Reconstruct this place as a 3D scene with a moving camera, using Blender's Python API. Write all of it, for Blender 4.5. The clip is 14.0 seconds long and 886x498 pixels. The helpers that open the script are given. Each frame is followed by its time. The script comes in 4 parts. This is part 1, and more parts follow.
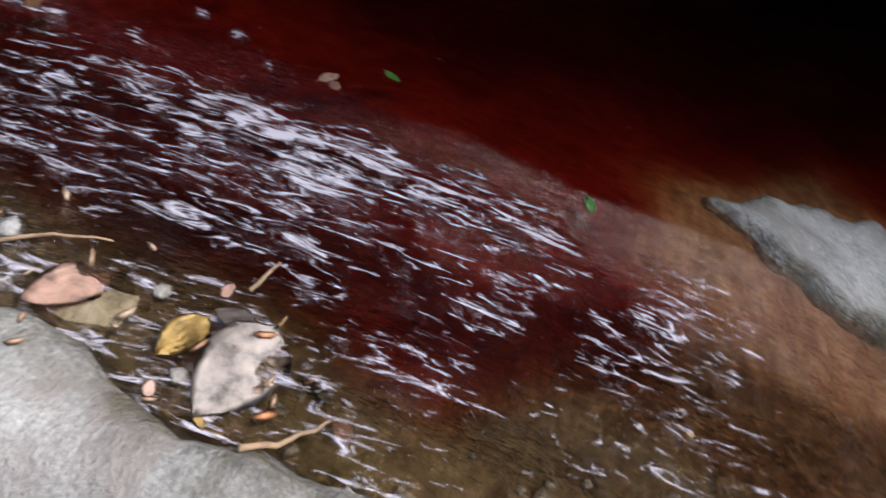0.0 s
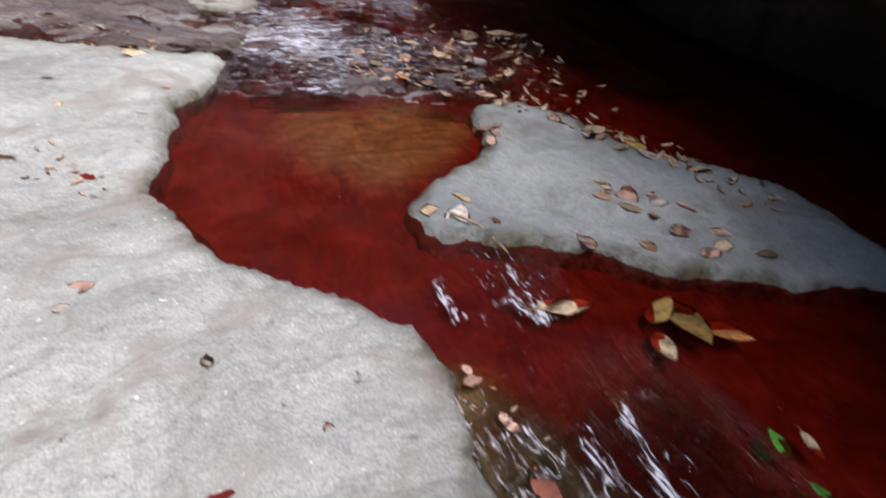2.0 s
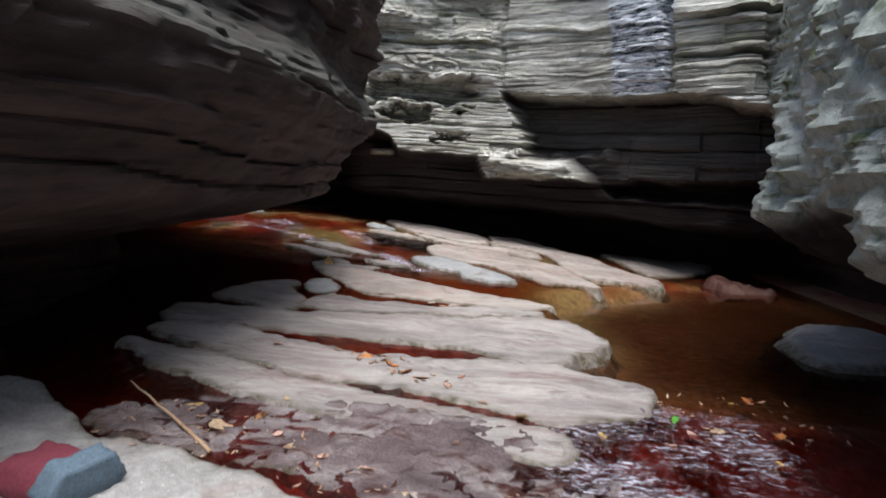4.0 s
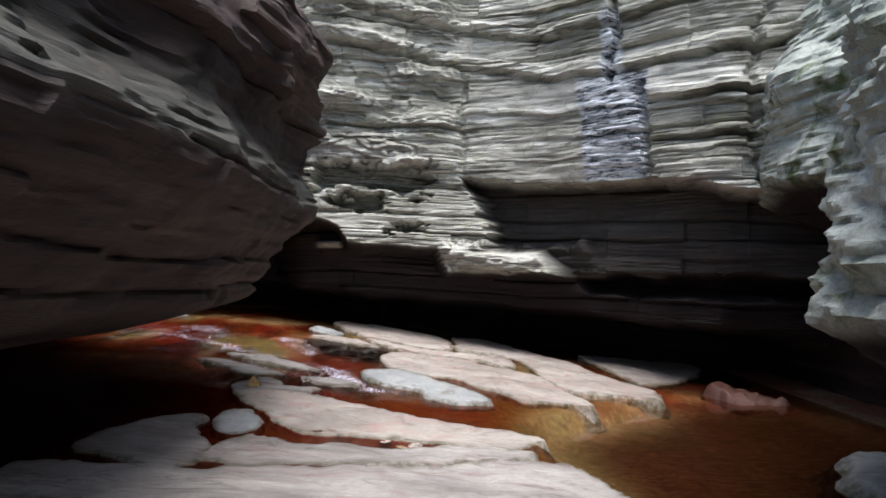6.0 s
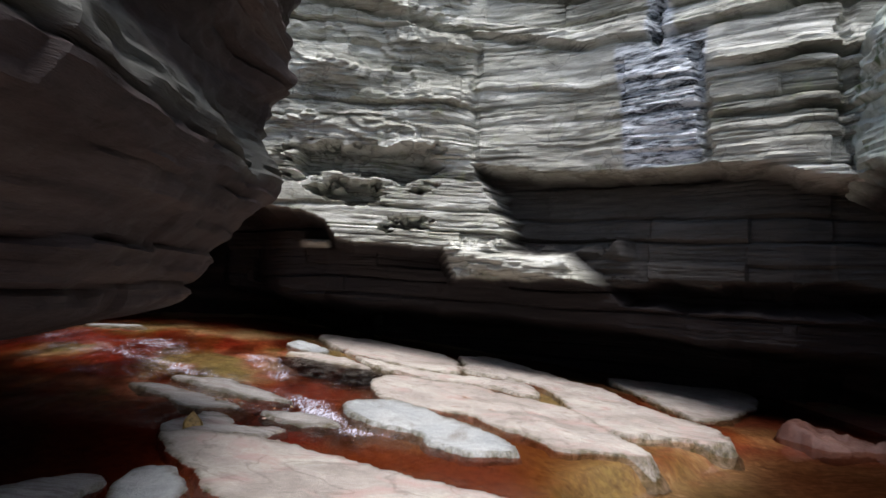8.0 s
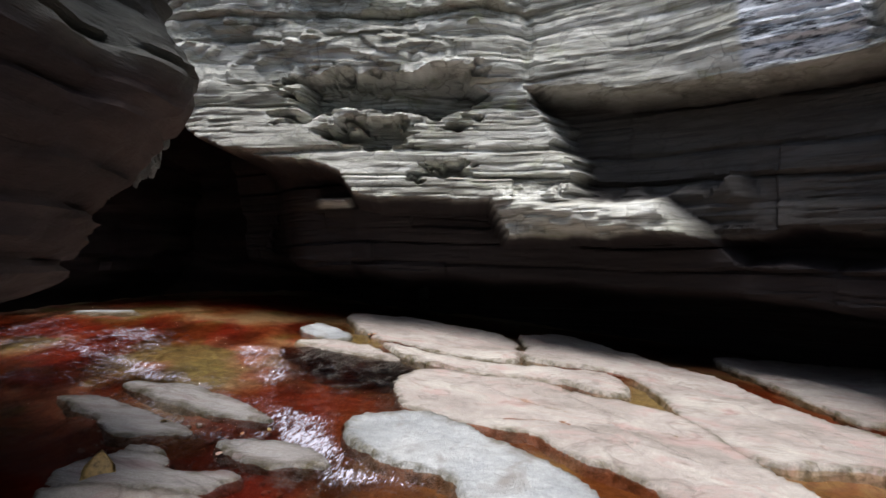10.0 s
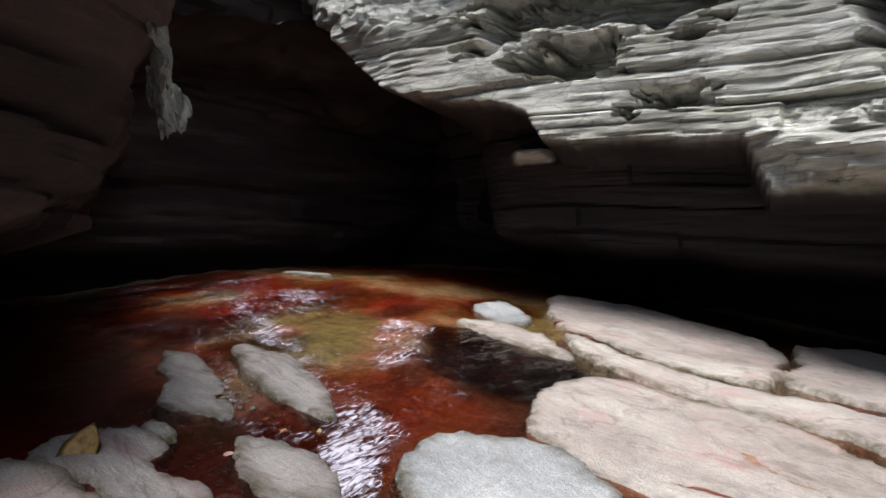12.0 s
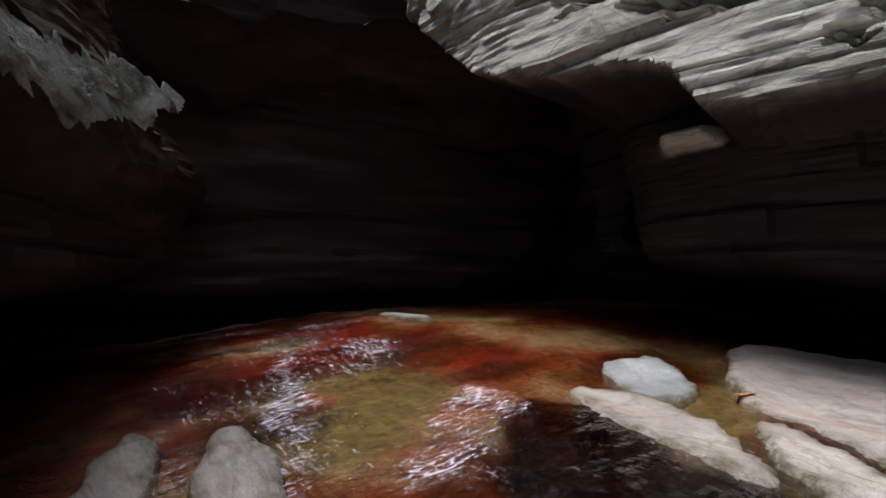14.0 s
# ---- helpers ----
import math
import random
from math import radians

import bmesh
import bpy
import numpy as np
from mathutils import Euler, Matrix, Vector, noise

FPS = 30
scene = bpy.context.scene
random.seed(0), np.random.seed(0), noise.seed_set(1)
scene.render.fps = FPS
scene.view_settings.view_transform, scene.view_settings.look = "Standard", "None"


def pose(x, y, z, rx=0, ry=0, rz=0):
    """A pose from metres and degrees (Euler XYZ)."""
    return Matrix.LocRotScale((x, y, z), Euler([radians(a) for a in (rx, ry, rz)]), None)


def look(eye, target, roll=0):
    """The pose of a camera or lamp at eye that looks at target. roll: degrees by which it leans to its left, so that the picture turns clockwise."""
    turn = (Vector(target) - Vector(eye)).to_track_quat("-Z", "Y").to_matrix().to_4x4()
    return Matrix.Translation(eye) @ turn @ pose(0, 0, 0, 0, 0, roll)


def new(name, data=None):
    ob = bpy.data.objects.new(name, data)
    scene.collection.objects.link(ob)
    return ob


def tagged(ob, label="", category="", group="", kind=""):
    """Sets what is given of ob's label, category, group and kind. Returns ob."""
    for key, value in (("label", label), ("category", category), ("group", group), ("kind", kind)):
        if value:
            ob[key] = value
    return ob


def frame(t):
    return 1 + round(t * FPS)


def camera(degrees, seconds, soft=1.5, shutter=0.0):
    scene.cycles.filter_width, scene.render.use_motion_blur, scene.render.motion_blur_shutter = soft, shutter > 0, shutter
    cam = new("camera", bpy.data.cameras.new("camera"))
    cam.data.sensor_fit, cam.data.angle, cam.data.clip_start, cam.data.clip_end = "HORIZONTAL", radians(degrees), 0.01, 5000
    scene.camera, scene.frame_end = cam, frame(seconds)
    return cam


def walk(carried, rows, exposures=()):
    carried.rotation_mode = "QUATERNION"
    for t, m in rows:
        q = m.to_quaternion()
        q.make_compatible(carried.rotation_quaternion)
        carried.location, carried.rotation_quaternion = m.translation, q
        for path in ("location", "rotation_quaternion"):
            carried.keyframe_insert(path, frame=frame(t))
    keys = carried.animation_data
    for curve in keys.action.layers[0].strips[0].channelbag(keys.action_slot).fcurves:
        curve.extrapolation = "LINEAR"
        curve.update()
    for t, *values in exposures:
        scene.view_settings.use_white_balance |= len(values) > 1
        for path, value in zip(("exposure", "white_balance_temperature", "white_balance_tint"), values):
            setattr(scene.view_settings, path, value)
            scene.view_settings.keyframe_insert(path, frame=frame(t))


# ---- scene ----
cam = camera(76.5, 14.0, shutter=0.25)
PATH = [
    (0, (-0.025, 0.035, 0.907), (1.281, -0.105, -0.601), 25.9),
    (0.5, (-0.017, 0.136, 0.94), (1.271, 0.458, -0.555), 21.1),
    (1, (-0.04, 0.311, 0.997), (1.111, 1.09, -0.441), 16.5),
    (1.5, (-0.092, 0.48, 1.073), (0.807, 1.679, -0.252), 11.0),
    (2, (-0.197, 0.693, 1.158), (0.479, 2.169, -0.011), 8.3),
    (2.5, (-0.303, 0.951, 1.288), (0.158, 2.653, 0.344), 5.2),
    (3, (-0.391, 1.132, 1.43), (-0.148, 2.988, 0.725), 2.9),
    (3.5, (-0.392, 1.427, 1.556), (-0.442, 3.38, 1.129), 1.4),
    (4, (-0.423, 1.775, 1.656), (-0.622, 3.752, 1.434), 1.9),
    (4.2, (-0.44, 1.923, 1.665), (-0.657, 3.906, 1.517), 1.6),
    (6.3, (-0.61, 3.493, 1.723), (-0.634, 5.489, 1.86), 1.6),
    (6.5, (-0.628, 3.681, 1.722), (-0.644, 5.675, 1.882), 2.0),
    (7, (-0.696, 4.056, 1.685), (-0.724, 6.046, 1.878), 2.4),
    (7.2, (-0.715, 4.208, 1.675), (-0.753, 6.2, 1.855), 2.3),
    (9.3, (-0.642, 6.196, 1.638), (-0.802, 8.187, 1.739), 0.1),
    (9.5, (-0.643, 6.393, 1.628), (-0.872, 8.379, 1.698), 0.2),
    (10, (-0.574, 6.801, 1.63), (-0.864, 8.779, 1.661), -0.5),
    (10.5, (-0.474, 7.233, 1.614), (-0.978, 9.168, 1.645), 0.5),
    (11, (-0.395, 7.654, 1.564), (-1.093, 9.528, 1.572), 1.0),
    (11.5, (-0.207, 8.065, 1.534), (-1.186, 9.809, 1.518), 1.1),
    (12, (-0.189, 8.506, 1.43), (-1.39, 10.104, 1.406), 1.4),
    (12.5, (-0.23, 8.924, 1.388), (-1.567, 10.411, 1.39), 1.4),
    (13, (-0.34, 9.372, 1.344), (-1.837, 10.697, 1.411), 0.9),
    (13.5, (-0.597, 9.673, 1.381), (-2.148, 10.931, 1.493), 0.1),
    (14, (-0.832, 10.002, 1.397), (-2.447, 11.177, 1.494), -0.4),
]
walk(cam, [(t, look(eye, target, roll)) for t, eye, target, roll in PATH], [(0.0, 0.62), (1.0, 0.62), (2.0, 0.42), (3.0, 0.44), (4.2, 0.42), (6.5, 0.66), (10.0, 0.62), (12.0, 0.72), (13.0, 0.86), (14.0, 0.4)])

# ---- light: one open slot of sky above the gorge, thin cloud over the sun ----
SUN_ELEV = 69.0
world = bpy.data.worlds.new("sky")
scene.world = world
world.use_nodes = True
wn = world.node_tree.nodes
sky = wn.new("ShaderNodeTexSky")
sky.sky_type, sky.sun_disc = "NISHITA", False
sky.dust_density, sky.ozone_density = 2.5, 0.6
sky.sun_elevation, sky.sun_rotation = radians(SUN_ELEV), radians(164)
world.node_tree.links.new(sky.outputs[0], wn["Background"].inputs[0])
wn["Background"].inputs[1].default_value = 0.15
sun = new("sun", bpy.data.lights.new("sun", "SUN"))
sun.data.energy, sun.data.angle, sun.data.color = 4.2, radians(38), (0.935, 0.945, 1.0)
sun.matrix_world = look((0, 0, 0), (-0.07, 0.34, -0.93))


# ---- numbers ----
def ss(a, b, v):
    k = np.clip((np.asarray(v, float) - a) / (b - a), 0, 1)
    return k * k * (3 - 2 * k)


def vnoise(p, seed=0):
    """Smooth value noise in -1..1 for points p (n, 3)."""
    p = np.asarray(p, float)
    i = np.floor(p).astype(np.int64)
    f = p - i
    f = f * f * (3 - 2 * f)
    out = np.zeros(len(p))
    for dx in (0, 1):
        for dy in (0, 1):
            for dz in (0, 1):
                h = (i[:, 0] + dx) * 73856093 ^ (i[:, 1] + dy) * 19349663 ^ (i[:, 2] + dz) * 83492791 ^ (seed * 2654435 + 977)
                h = (h ^ (h >> 13)) * 1274126177 & 0x7FFFFFFF
                h = (h ^ (h >> 16)) & 0xFFFF
                w = (f[:, 0] if dx else 1 - f[:, 0]) * (f[:, 1] if dy else 1 - f[:, 1]) * (f[:, 2] if dz else 1 - f[:, 2])
                out += w * (h / 32767.5 - 1)
    return out


def fbm(x, y, z=0.0, octaves=4, seed=0, rough=0.5):
    x, y, z = np.broadcast_arrays(np.asarray(x, float), np.asarray(y, float), np.asarray(z, float))
    shape = x.shape
    p = np.stack([x.ravel(), y.ravel(), z.ravel()], 1)
    out, amp = np.zeros(len(p)), 1.0
    for o in range(octaves):
        out += amp * vnoise(p * 2**o + 17.3 * o, seed + o)
        amp *= rough
    return out.reshape(shape)


def base(x, y):
    """Height of the rock floor's general lie."""
    x, y = np.asarray(x, float), np.asarray(y, float)
    a = np.clip((y - 4.3) / 8.2, 0, 1.05)
    z = 0.14 * np.clip((1.5 - y) / 1.3, 0, 1) + a * (0.42 - 0.115 * np.clip(x, -4.5, 3.2))
    return z - 0.2 * ss(0.14, -0.1, x) * ss(1.5, 0.6, y)


def closed_curve(points, per=8):
    """A closed smooth outline through the given plan points."""
    p = np.array(points, float)
    a, b, c, d = np.roll(p, 1, 0), p, np.roll(p, -1, 0), np.roll(p, -2, 0)
    out = []
    for k in range(per):
        t = k / per
        out.append(0.5 * (2 * b + (c - a) * t + (2 * a - 5 * b + 4 * c - d) * t**2 + (3 * b - a - 3 * c + d) * t**3))
    return np.stack(out, 1).reshape(-1, 2)


def inside_distance(x, y, outline):
    """Distance to the outline, positive inside."""
    q = np.stack([x.ravel(), y.ravel()], 1)
    a, b = outline, np.roll(outline, -1, 0)
    best, wind = np.full(len(q), 1e9), np.zeros(len(q), bool)
    for (ax, ay), (bx, by) in zip(a, b):
        ex, ey = bx - ax, by - ay
        t = np.clip(((q[:, 0] - ax) * ex + (q[:, 1] - ay) * ey) / (ex * ex + ey * ey + 1e-12), 0, 1)
        best = np.minimum(best, np.hypot(q[:, 0] - ax - t * ex, q[:, 1] - ay - t * ey))
        if ay != by:
            cross = ((ay > q[:, 1]) != (by > q[:, 1])) & (q[:, 0] < ex * (q[:, 1] - ay) / ey + ax)
            wind ^= cross
    return (np.where(wind, best, -best)).reshape(x.shape)


def grid_object(name, X, Y, Z, material, keep=None, attributes=(), parent=None):
    """A mesh from a grid of places; keep marks the vertices whose faces stay."""
    r, c = X.shape
    co = np.stack([X.ravel(), Y.ravel(), Z.ravel()], 1)
    idx = np.arange(r * c).reshape(r, c)
    quads = np.stack([idx[:-1, :-1], idx[:-1, 1:], idx[1:, 1:], idx[1:, :-1]], -1).reshape(-1, 4)
    if keep is not None:
        k = keep.ravel()
        quads = quads[k[quads].any(1)]
        used = np.zeros(r * c, bool)
        used[quads.ravel()] = True
        remap = np.cumsum(used) - 1
        co, quads = co[used], remap[quads]
    else:
        used = np.ones(r * c, bool)
    me = bpy.data.meshes.new(name)
    me.vertices.add(len(co))
    me.vertices.foreach_set("co", co.ravel())
    me.loops.add(quads.size)
    me.loops.foreach_set("vertex_index", quads.ravel())
    me.polygons.add(len(quads))
    me.polygons.foreach_set("loop_start", np.arange(0, quads.size, 4))
    me.polygons.foreach_set("use_smooth", np.ones(len(quads), bool))
    me.update(calc_edges=True)
    for key, values in attributes:
        at = me.attributes.new(key, "FLOAT", "POINT")
        at.data.foreach_set("value", np.asarray(values, np.float32).ravel()[used])
    if name.startswith(("wall", "trim", "ceiling")):
        me.set_sharp_from_angle(angle=math.radians(32))
    me.materials.append(material)
    ob = new(name, me)
    ob.parent = parent
    return ob


def part(name, bm, material, parent, label=""):
    me = bpy.data.meshes.new(name)
    bm.to_mesh(me)
    bm.free()
    me.materials.append(material)
    for p in me.polygons:
        p.use_smooth = True
    ob = new(name, me)
    ob.parent = parent
    return tagged(ob, label)


# ---- materials ----
def material(name):
    m = bpy.data.materials.new(name)
    m.use_nodes = True
    nt = m.node_tree
    return m, nt.nodes, nt.links, nt.nodes["Principled BSDF"]


def nd(nodes, kind, **inputs):
    n = nodes.new(kind)
    for key, v in inputs.items():
        n.inputs[key.replace("_", " ")].default_value = v
    return n


def coords(nodes, links, scale=(1, 1, 1), rot=(0, 0, 0)):
    geo = nodes.new("ShaderNodeNewGeometry")
    mp = nodes.new("ShaderNodeMapping")
    mp.inputs["Scale"].default_value = scale
    mp.inputs["Rotation"].default_value = [radians(a) for a in rot]
    links.new(geo.outputs["Position"], mp.inputs["Vector"])
    return mp.outputs[0]


def ramp(nodes, links, fac, stops):
    r = nodes.new("ShaderNodeValToRGB")
    while len(r.color_ramp.elements) < len(stops):
        r.color_ramp.elements.new(0.5)
    for e, (p, c) in zip(r.color_ramp.elements, stops):
        e.position, e.color = p, (*c, 1)
    links.new(fac, r.inputs[0])
    return r.outputs[0]


def mix(nodes, links, fac, a, b, mode="MIX"):
    m = nodes.new("ShaderNodeMix")
    m.data_type, m.blend_type = "RGBA", mode
    for sock, v in ((m.inputs[0], fac), (m.inputs[6], a), (m.inputs[7], b)):
        if isinstance(v, (int, float)):
            sock.default_value = v
        elif isinstance(v, tuple):
            sock.default_value = (*v, 1)
        else:
            links.new(v, sock)
    return m.outputs[2]


def noise_tex(nodes, links, vec, scale, detail=6, rough=0.6, distortion=0.0):
    n = nd(nodes, "ShaderNodeTexNoise", Scale=scale, Detail=detail, Roughness=rough, Distortion=distortion)
    links.new(vec, n.inputs["Vector"])
    return n.outputs["Fac"]


def attr(nodes, key):
    a = nodes.new("ShaderNodeAttribute")
    a.attribute_name = key
    return a.outputs["Fac"]


def rock_material(name, dark, mid, light, stretch=(1, 1, 1), rot=(0, 0, 0), rough=0.75, bump=0.5, spots=0.25, stain=None, wet="", rim="", painted_shading="", seams=False, flecks=False, veins=False, shading_dark=(0.018, 0.013, 0.013), shading_pale=(0.047, 0.036, 0.033)):
    m, n, l, b = material(name)
    v = coords(n, l, stretch, rot)
    plain = coords(n, l)
    big = noise_tex(n, l, v, 1.3, 5, 0.6, 0.3)
    c = ramp(n, l, big, [(0.3, dark), (0.5, mid), (0.68, light)])
    fine = noise_tex(n, l, v, 22, 8, 0.7)
    c = mix(n, l, 0.45, c, ramp(n, l, fine, [(0.3, (0.35, 0.35, 0.35)), (0.7, (0.85, 0.85, 0.85))]), "OVERLAY")
    grains = noise_tex(n, l, plain, 150, 3, 0.6)
    c = mix(n, l, spots, c, ramp(n, l, grains, [(0.35, (0.2, 0.2, 0.2)), (0.66, (0.95, 0.95, 0.95))]), "OVERLAY")
    if flecks:
        fl = ramp(n, l, noise_tex(n, l, plain, 55, 2, 0.5), [(0.70, (0, 0, 0)), (0.74, (1, 1, 1))])
        c = mix(n, l, fl, c, (0.75, 0.74, 0.72))
        dk = ramp(n, l, noise_tex(n, l, plain, 18, 4, 0.6), [(0.28, (1, 1, 1)), (0.34, (0, 0, 0))])
        c = mix(n, l, dk, c, (0.16, 0.14, 0.125))
    if stain:
        s = ramp(n, l, noise_tex(n, l, v, 2.6, 6, 0.65, 0.8), [(0.52, (0, 0, 0)), (0.66, (1, 1, 1))])
        c = mix(n, l, s, c, stain)
    if veins:
        vn = ramp(n, l, noise_tex(n, l, v, 1.5, 4, 0.55, 0.6), [(0.482, (1, 1, 1)), (0.497, (0.3, 0.24, 0.21)), (0.503, (0.3, 0.24, 0.21)), (0.518, (1, 1, 1))])
        c = mix(n, l, 0.22 if flecks else 0.4, c, vn, "MULTIPLY")
    if seams is True:
        thin = ramp(n, l, noise_tex(n, l, coords(n, l, (0.35, 0.35, 9.0)), 2.2, 6, 0.6, 0.4), [(0.36, (0.07, 0.065, 0.055)), (0.47, (1, 1, 1))])
        c = mix(n, l, 0.66, c, thin, "MULTIPLY")
        blotch = ramp(n, l, noise_tex(n, l, plain, 1.1, 6, 0.65, 0.5), [(0.40, (0.45, 0.42, 0.36)), (0.58, (1, 1, 1))])
        c = mix(n, l, 0.45, c, blotch, "MULTIPLY")
        vor = n.new("ShaderNodeTexVoronoi")
        vor.feature = "DISTANCE_TO_EDGE"
        vor.inputs["Scale"].default_value = 1.7
        warped = nd(n, "ShaderNodeVectorMath")
        l.new(coords(n, l, (0.8, 0.8, 2.6)), warped.inputs[0])
        soft = n.new("ShaderNodeTexNoise")
        soft.inputs["Scale"].default_value, soft.inputs["Detail"].default_value = 1.8, 5
        l.new(coords(n, l), soft.inputs["Vector"])
        l.new(soft.outputs["Color"], warped.inputs[1])
        l.new(warped.outputs[0], vor.inputs["Vector"])
        c = mix(n, l, 0.38, c, ramp(n, l, vor.outputs["Distance"], [(0.0, (0.06, 0.055, 0.05)), (0.015, (0.4, 0.38, 0.35)), (0.03, (1, 1, 1))]), "MULTIPLY")
        lichen = ramp(n, l, noise_tex(n, l, plain, 2.3, 7, 0.7, 0.6), [(0.56, (0, 0, 0)), (0.70, (0.6, 0.6, 0.6))])
        c = mix(n, l, lichen, c, (0.30, 0.32, 0.17))
    # tone painted for shade under the lips and skylight on the west ledge
    if painted_shading:
        shading_tone = ramp(n, l, noise_tex(n, l, v, 3.0, 6, 0.65), [(0.3, shading_dark), (0.7, shading_pale)])
        c = mix(n, l, attr(n, painted_shading), c, shading_tone)
    if rim:
        edge = nd(n, "ShaderNodeMath")
        edge.operation = "MULTIPLY"
        l.new(attr(n, rim), edge.inputs[0])
        l.new(ramp(n, l, noise_tex(n, l, plain, 9, 5, 0.7), [(0.36, (0.25,) * 3), (0.6, (1,) * 3)]), edge.inputs[1])
        c = mix(n, l, edge.outputs[0], c, ramp(n, l, fine, [(0.35, (0.035, 0.028, 0.014)), (0.7, (0.13, 0.105, 0.05))]))
    r = None
    if wet:
        w = attr(n, wet)
        # bright bands painted to imitate sky glints on the wet rock
        glint_bands = ramp(n, l, noise_tex(n, l, coords(n, l, (1.2, 1.2, 7.0)), 3.0, 6, 0.7, 0.4), [(0.41, (0.03, 0.032, 0.036)), (0.48, (0.42, 0.45, 0.48)), (0.56, (0.88, 0.90, 0.92))])
        c = mix(n, l, w, c, glint_bands)
        l.new(w, b.inputs["Coat Weight"])
        b.inputs["Coat Roughness"].default_value = 0.12
        r = ramp(n, l, w, [(0.0, (rough,) * 3), (1.0, (0.2,) * 3)])
    l.new(c, b.inputs["Base Color"])
    if r:
        l.new(r, b.inputs["Roughness"])
    else:
        b.inputs["Roughness"].default_value = rough
    b.inputs["Specular IOR Level"].default_value = 0.3
    bp = nd(n, "ShaderNodeBump", Strength=bump, Distance=0.02)
    h = nd(n, "ShaderNodeMath")
    if seams:
        sharp = nd(n, "ShaderNodeBump", Strength=0.8, Distance=0.022)
        l.new(noise_tex(n, l, coords(n, l, (0.7, 0.7, 13.0) if seams is True else (0.5, 0.5, 5.0), (0, 0, 0) if seams is True else (2, 0, 0)), 2.4, 9, 0.68, 0.3), sharp.inputs["Height"])
        l.new(sharp.outputs[0], bp.inputs["Normal"])
    l.new(fine, h.inputs[0])
    l.new(noise_tex(n, l, v, 70, 5, 0.6), h.inputs[1])
    l.new(h.outputs[0], bp.inputs["Height"])
    l.new(bp.outputs[0], b.inputs["Normal"])
    return m


BANK = rock_material("pale_bank_rock", (0.215, 0.211, 0.194), (0.310, 0.301, 0.284), (0.396, 0.387, 0.361), (1, 1.4, 1), rough=0.55, bump=0.6, spots=0.35, stain=(0.30, 0.265, 0.24), rim="rim", flecks=True, veins=True)
PINK = rock_material("pinkish_rock", (0.19, 0.16, 0.135), (0.300, 0.262, 0.230), (0.385, 0.355, 0.305), (0.8, 1.5, 1), (0, 0, 35), rough=0.45, bump=0.75, spots=0.35, stain=(0.37, 0.262, 0.23), rim="rim", veins=True)
GREY = rock_material("grey_rock", (0.16, 0.165, 0.165), (0.265, 0.272, 0.268), (0.36, 0.36, 0.345), rough=0.42, bump=0.8, spots=0.4, stain=(0.22, 0.205, 0.185), rim="rim")
RIB = rock_material("bedded_rib_rock", (0.17, 0.15, 0.138), (0.305, 0.280, 0.256), (0.405, 0.378, 0.340), (0.5, 2.5, 1), (0, 0, -8), rough=0.5, bump=0.8, spots=0.4, stain=(0.27, 0.205, 0.19), rim="rim", veins=True)
REDROCK = rock_material("red_brown_rock", (0.035, 0.015, 0.011), (0.085, 0.036, 0.026), (0.17, 0.09, 0.07), rough=0.5)
PURPLE = rock_material("purple_wet_rock", (0.065, 0.045, 0.046), (0.175, 0.138, 0.136), (0.35, 0.315, 0.30), (1, 2.6, 1), rough=0.24, bump=1.0, spots=0.5, stain=(0.085, 0.036, 0.028), rim="rim")
WALL = rock_material("strata_wall_rock", (0.22, 0.215, 0.18), (0.58, 0.57, 0.49), (0.78, 0.77, 0.69), (0.3, 0.3, 3.4), rough=0.6, bump=1.0, stain=(0.24, 0.23, 0.185), seams=True, painted_shading="painted_shading", wet="wet")
DARKWALL = rock_material("dark_smooth_rock", (0.020, 0.0125, 0.011), (0.048, 0.031, 0.027), (0.11, 0.077, 0.064), (0.4, 0.3, 2.4), (2, 0, 0), rough=0.55, bump=0.9, seams="slant", painted_shading="painted_shading", shading_dark=(0.04, 0.036, 0.029), shading_pale=(0.15, 0.148, 0.125))
# pale tone imitates skylight on the hanging fin
LEDGE = rock_material("painted_skylit_ledge", (0.14, 0.15, 0.13), (0.34, 0.36, 0.33), (0.55, 0.58, 0.55), (1, 1, 1.5), rough=0.7, bump=1.0, stain=(0.10, 0.11, 0.08))
MOSSY = rock_material("mossy_grey_wall_rock", (0.20, 0.22, 0.19), (0.38, 0.41, 0.36), (0.54, 0.57, 0.52), (1, 1, 0.7), rough=0.7, bump=0.9, stain=(0.10, 0.13, 0.06), painted_shading="painted_shading")


def bed_material():
    m, n, l, b = material("stream_bed")
    v = coords(n, l)
    f = noise_tex(n, l, v, 5, 7, 0.65, 0.4)
    red = ramp(n, l, f, [(0.3, (0.12, 0.034, 0.023)), (0.55, (0.25, 0.085, 0.052)), (0.75, (0.38, 0.19, 0.11))])
    brown = ramp(n, l, noise_tex(n, l, coords(n, l, (1, 3, 1), (0, 0, 5)), 7, 7, 0.7, 0.5), [(0.3, (0.11, 0.078, 0.040)), (0.53, (0.30, 0.225, 0.125)), (0.75, (0.48, 0.40, 0.27))])
    swirl = noise_tex(n, l, coords(n, l, (2.2, 0.8, 1), (0, 0, 40)), 6.5, 8, 0.72, 1.8)
    k = nd(n, "ShaderNodeMath")
    k.operation = "ADD"
    l.new(attr(n, "silt"), k.inputs[0])
    l.new(ramp(n, l, swirl, [(0.35, (0, 0, 0)), (0.65, (0.5, 0.5, 0.5))]), k.inputs[1])
    k2 = nd(n, "ShaderNodeMath")
    k2.operation = "SUBTRACT"
    k2.use_clamp = True
    k2.inputs[1].default_value = 0.2
    l.new(k.outputs[0], k2.inputs[0])
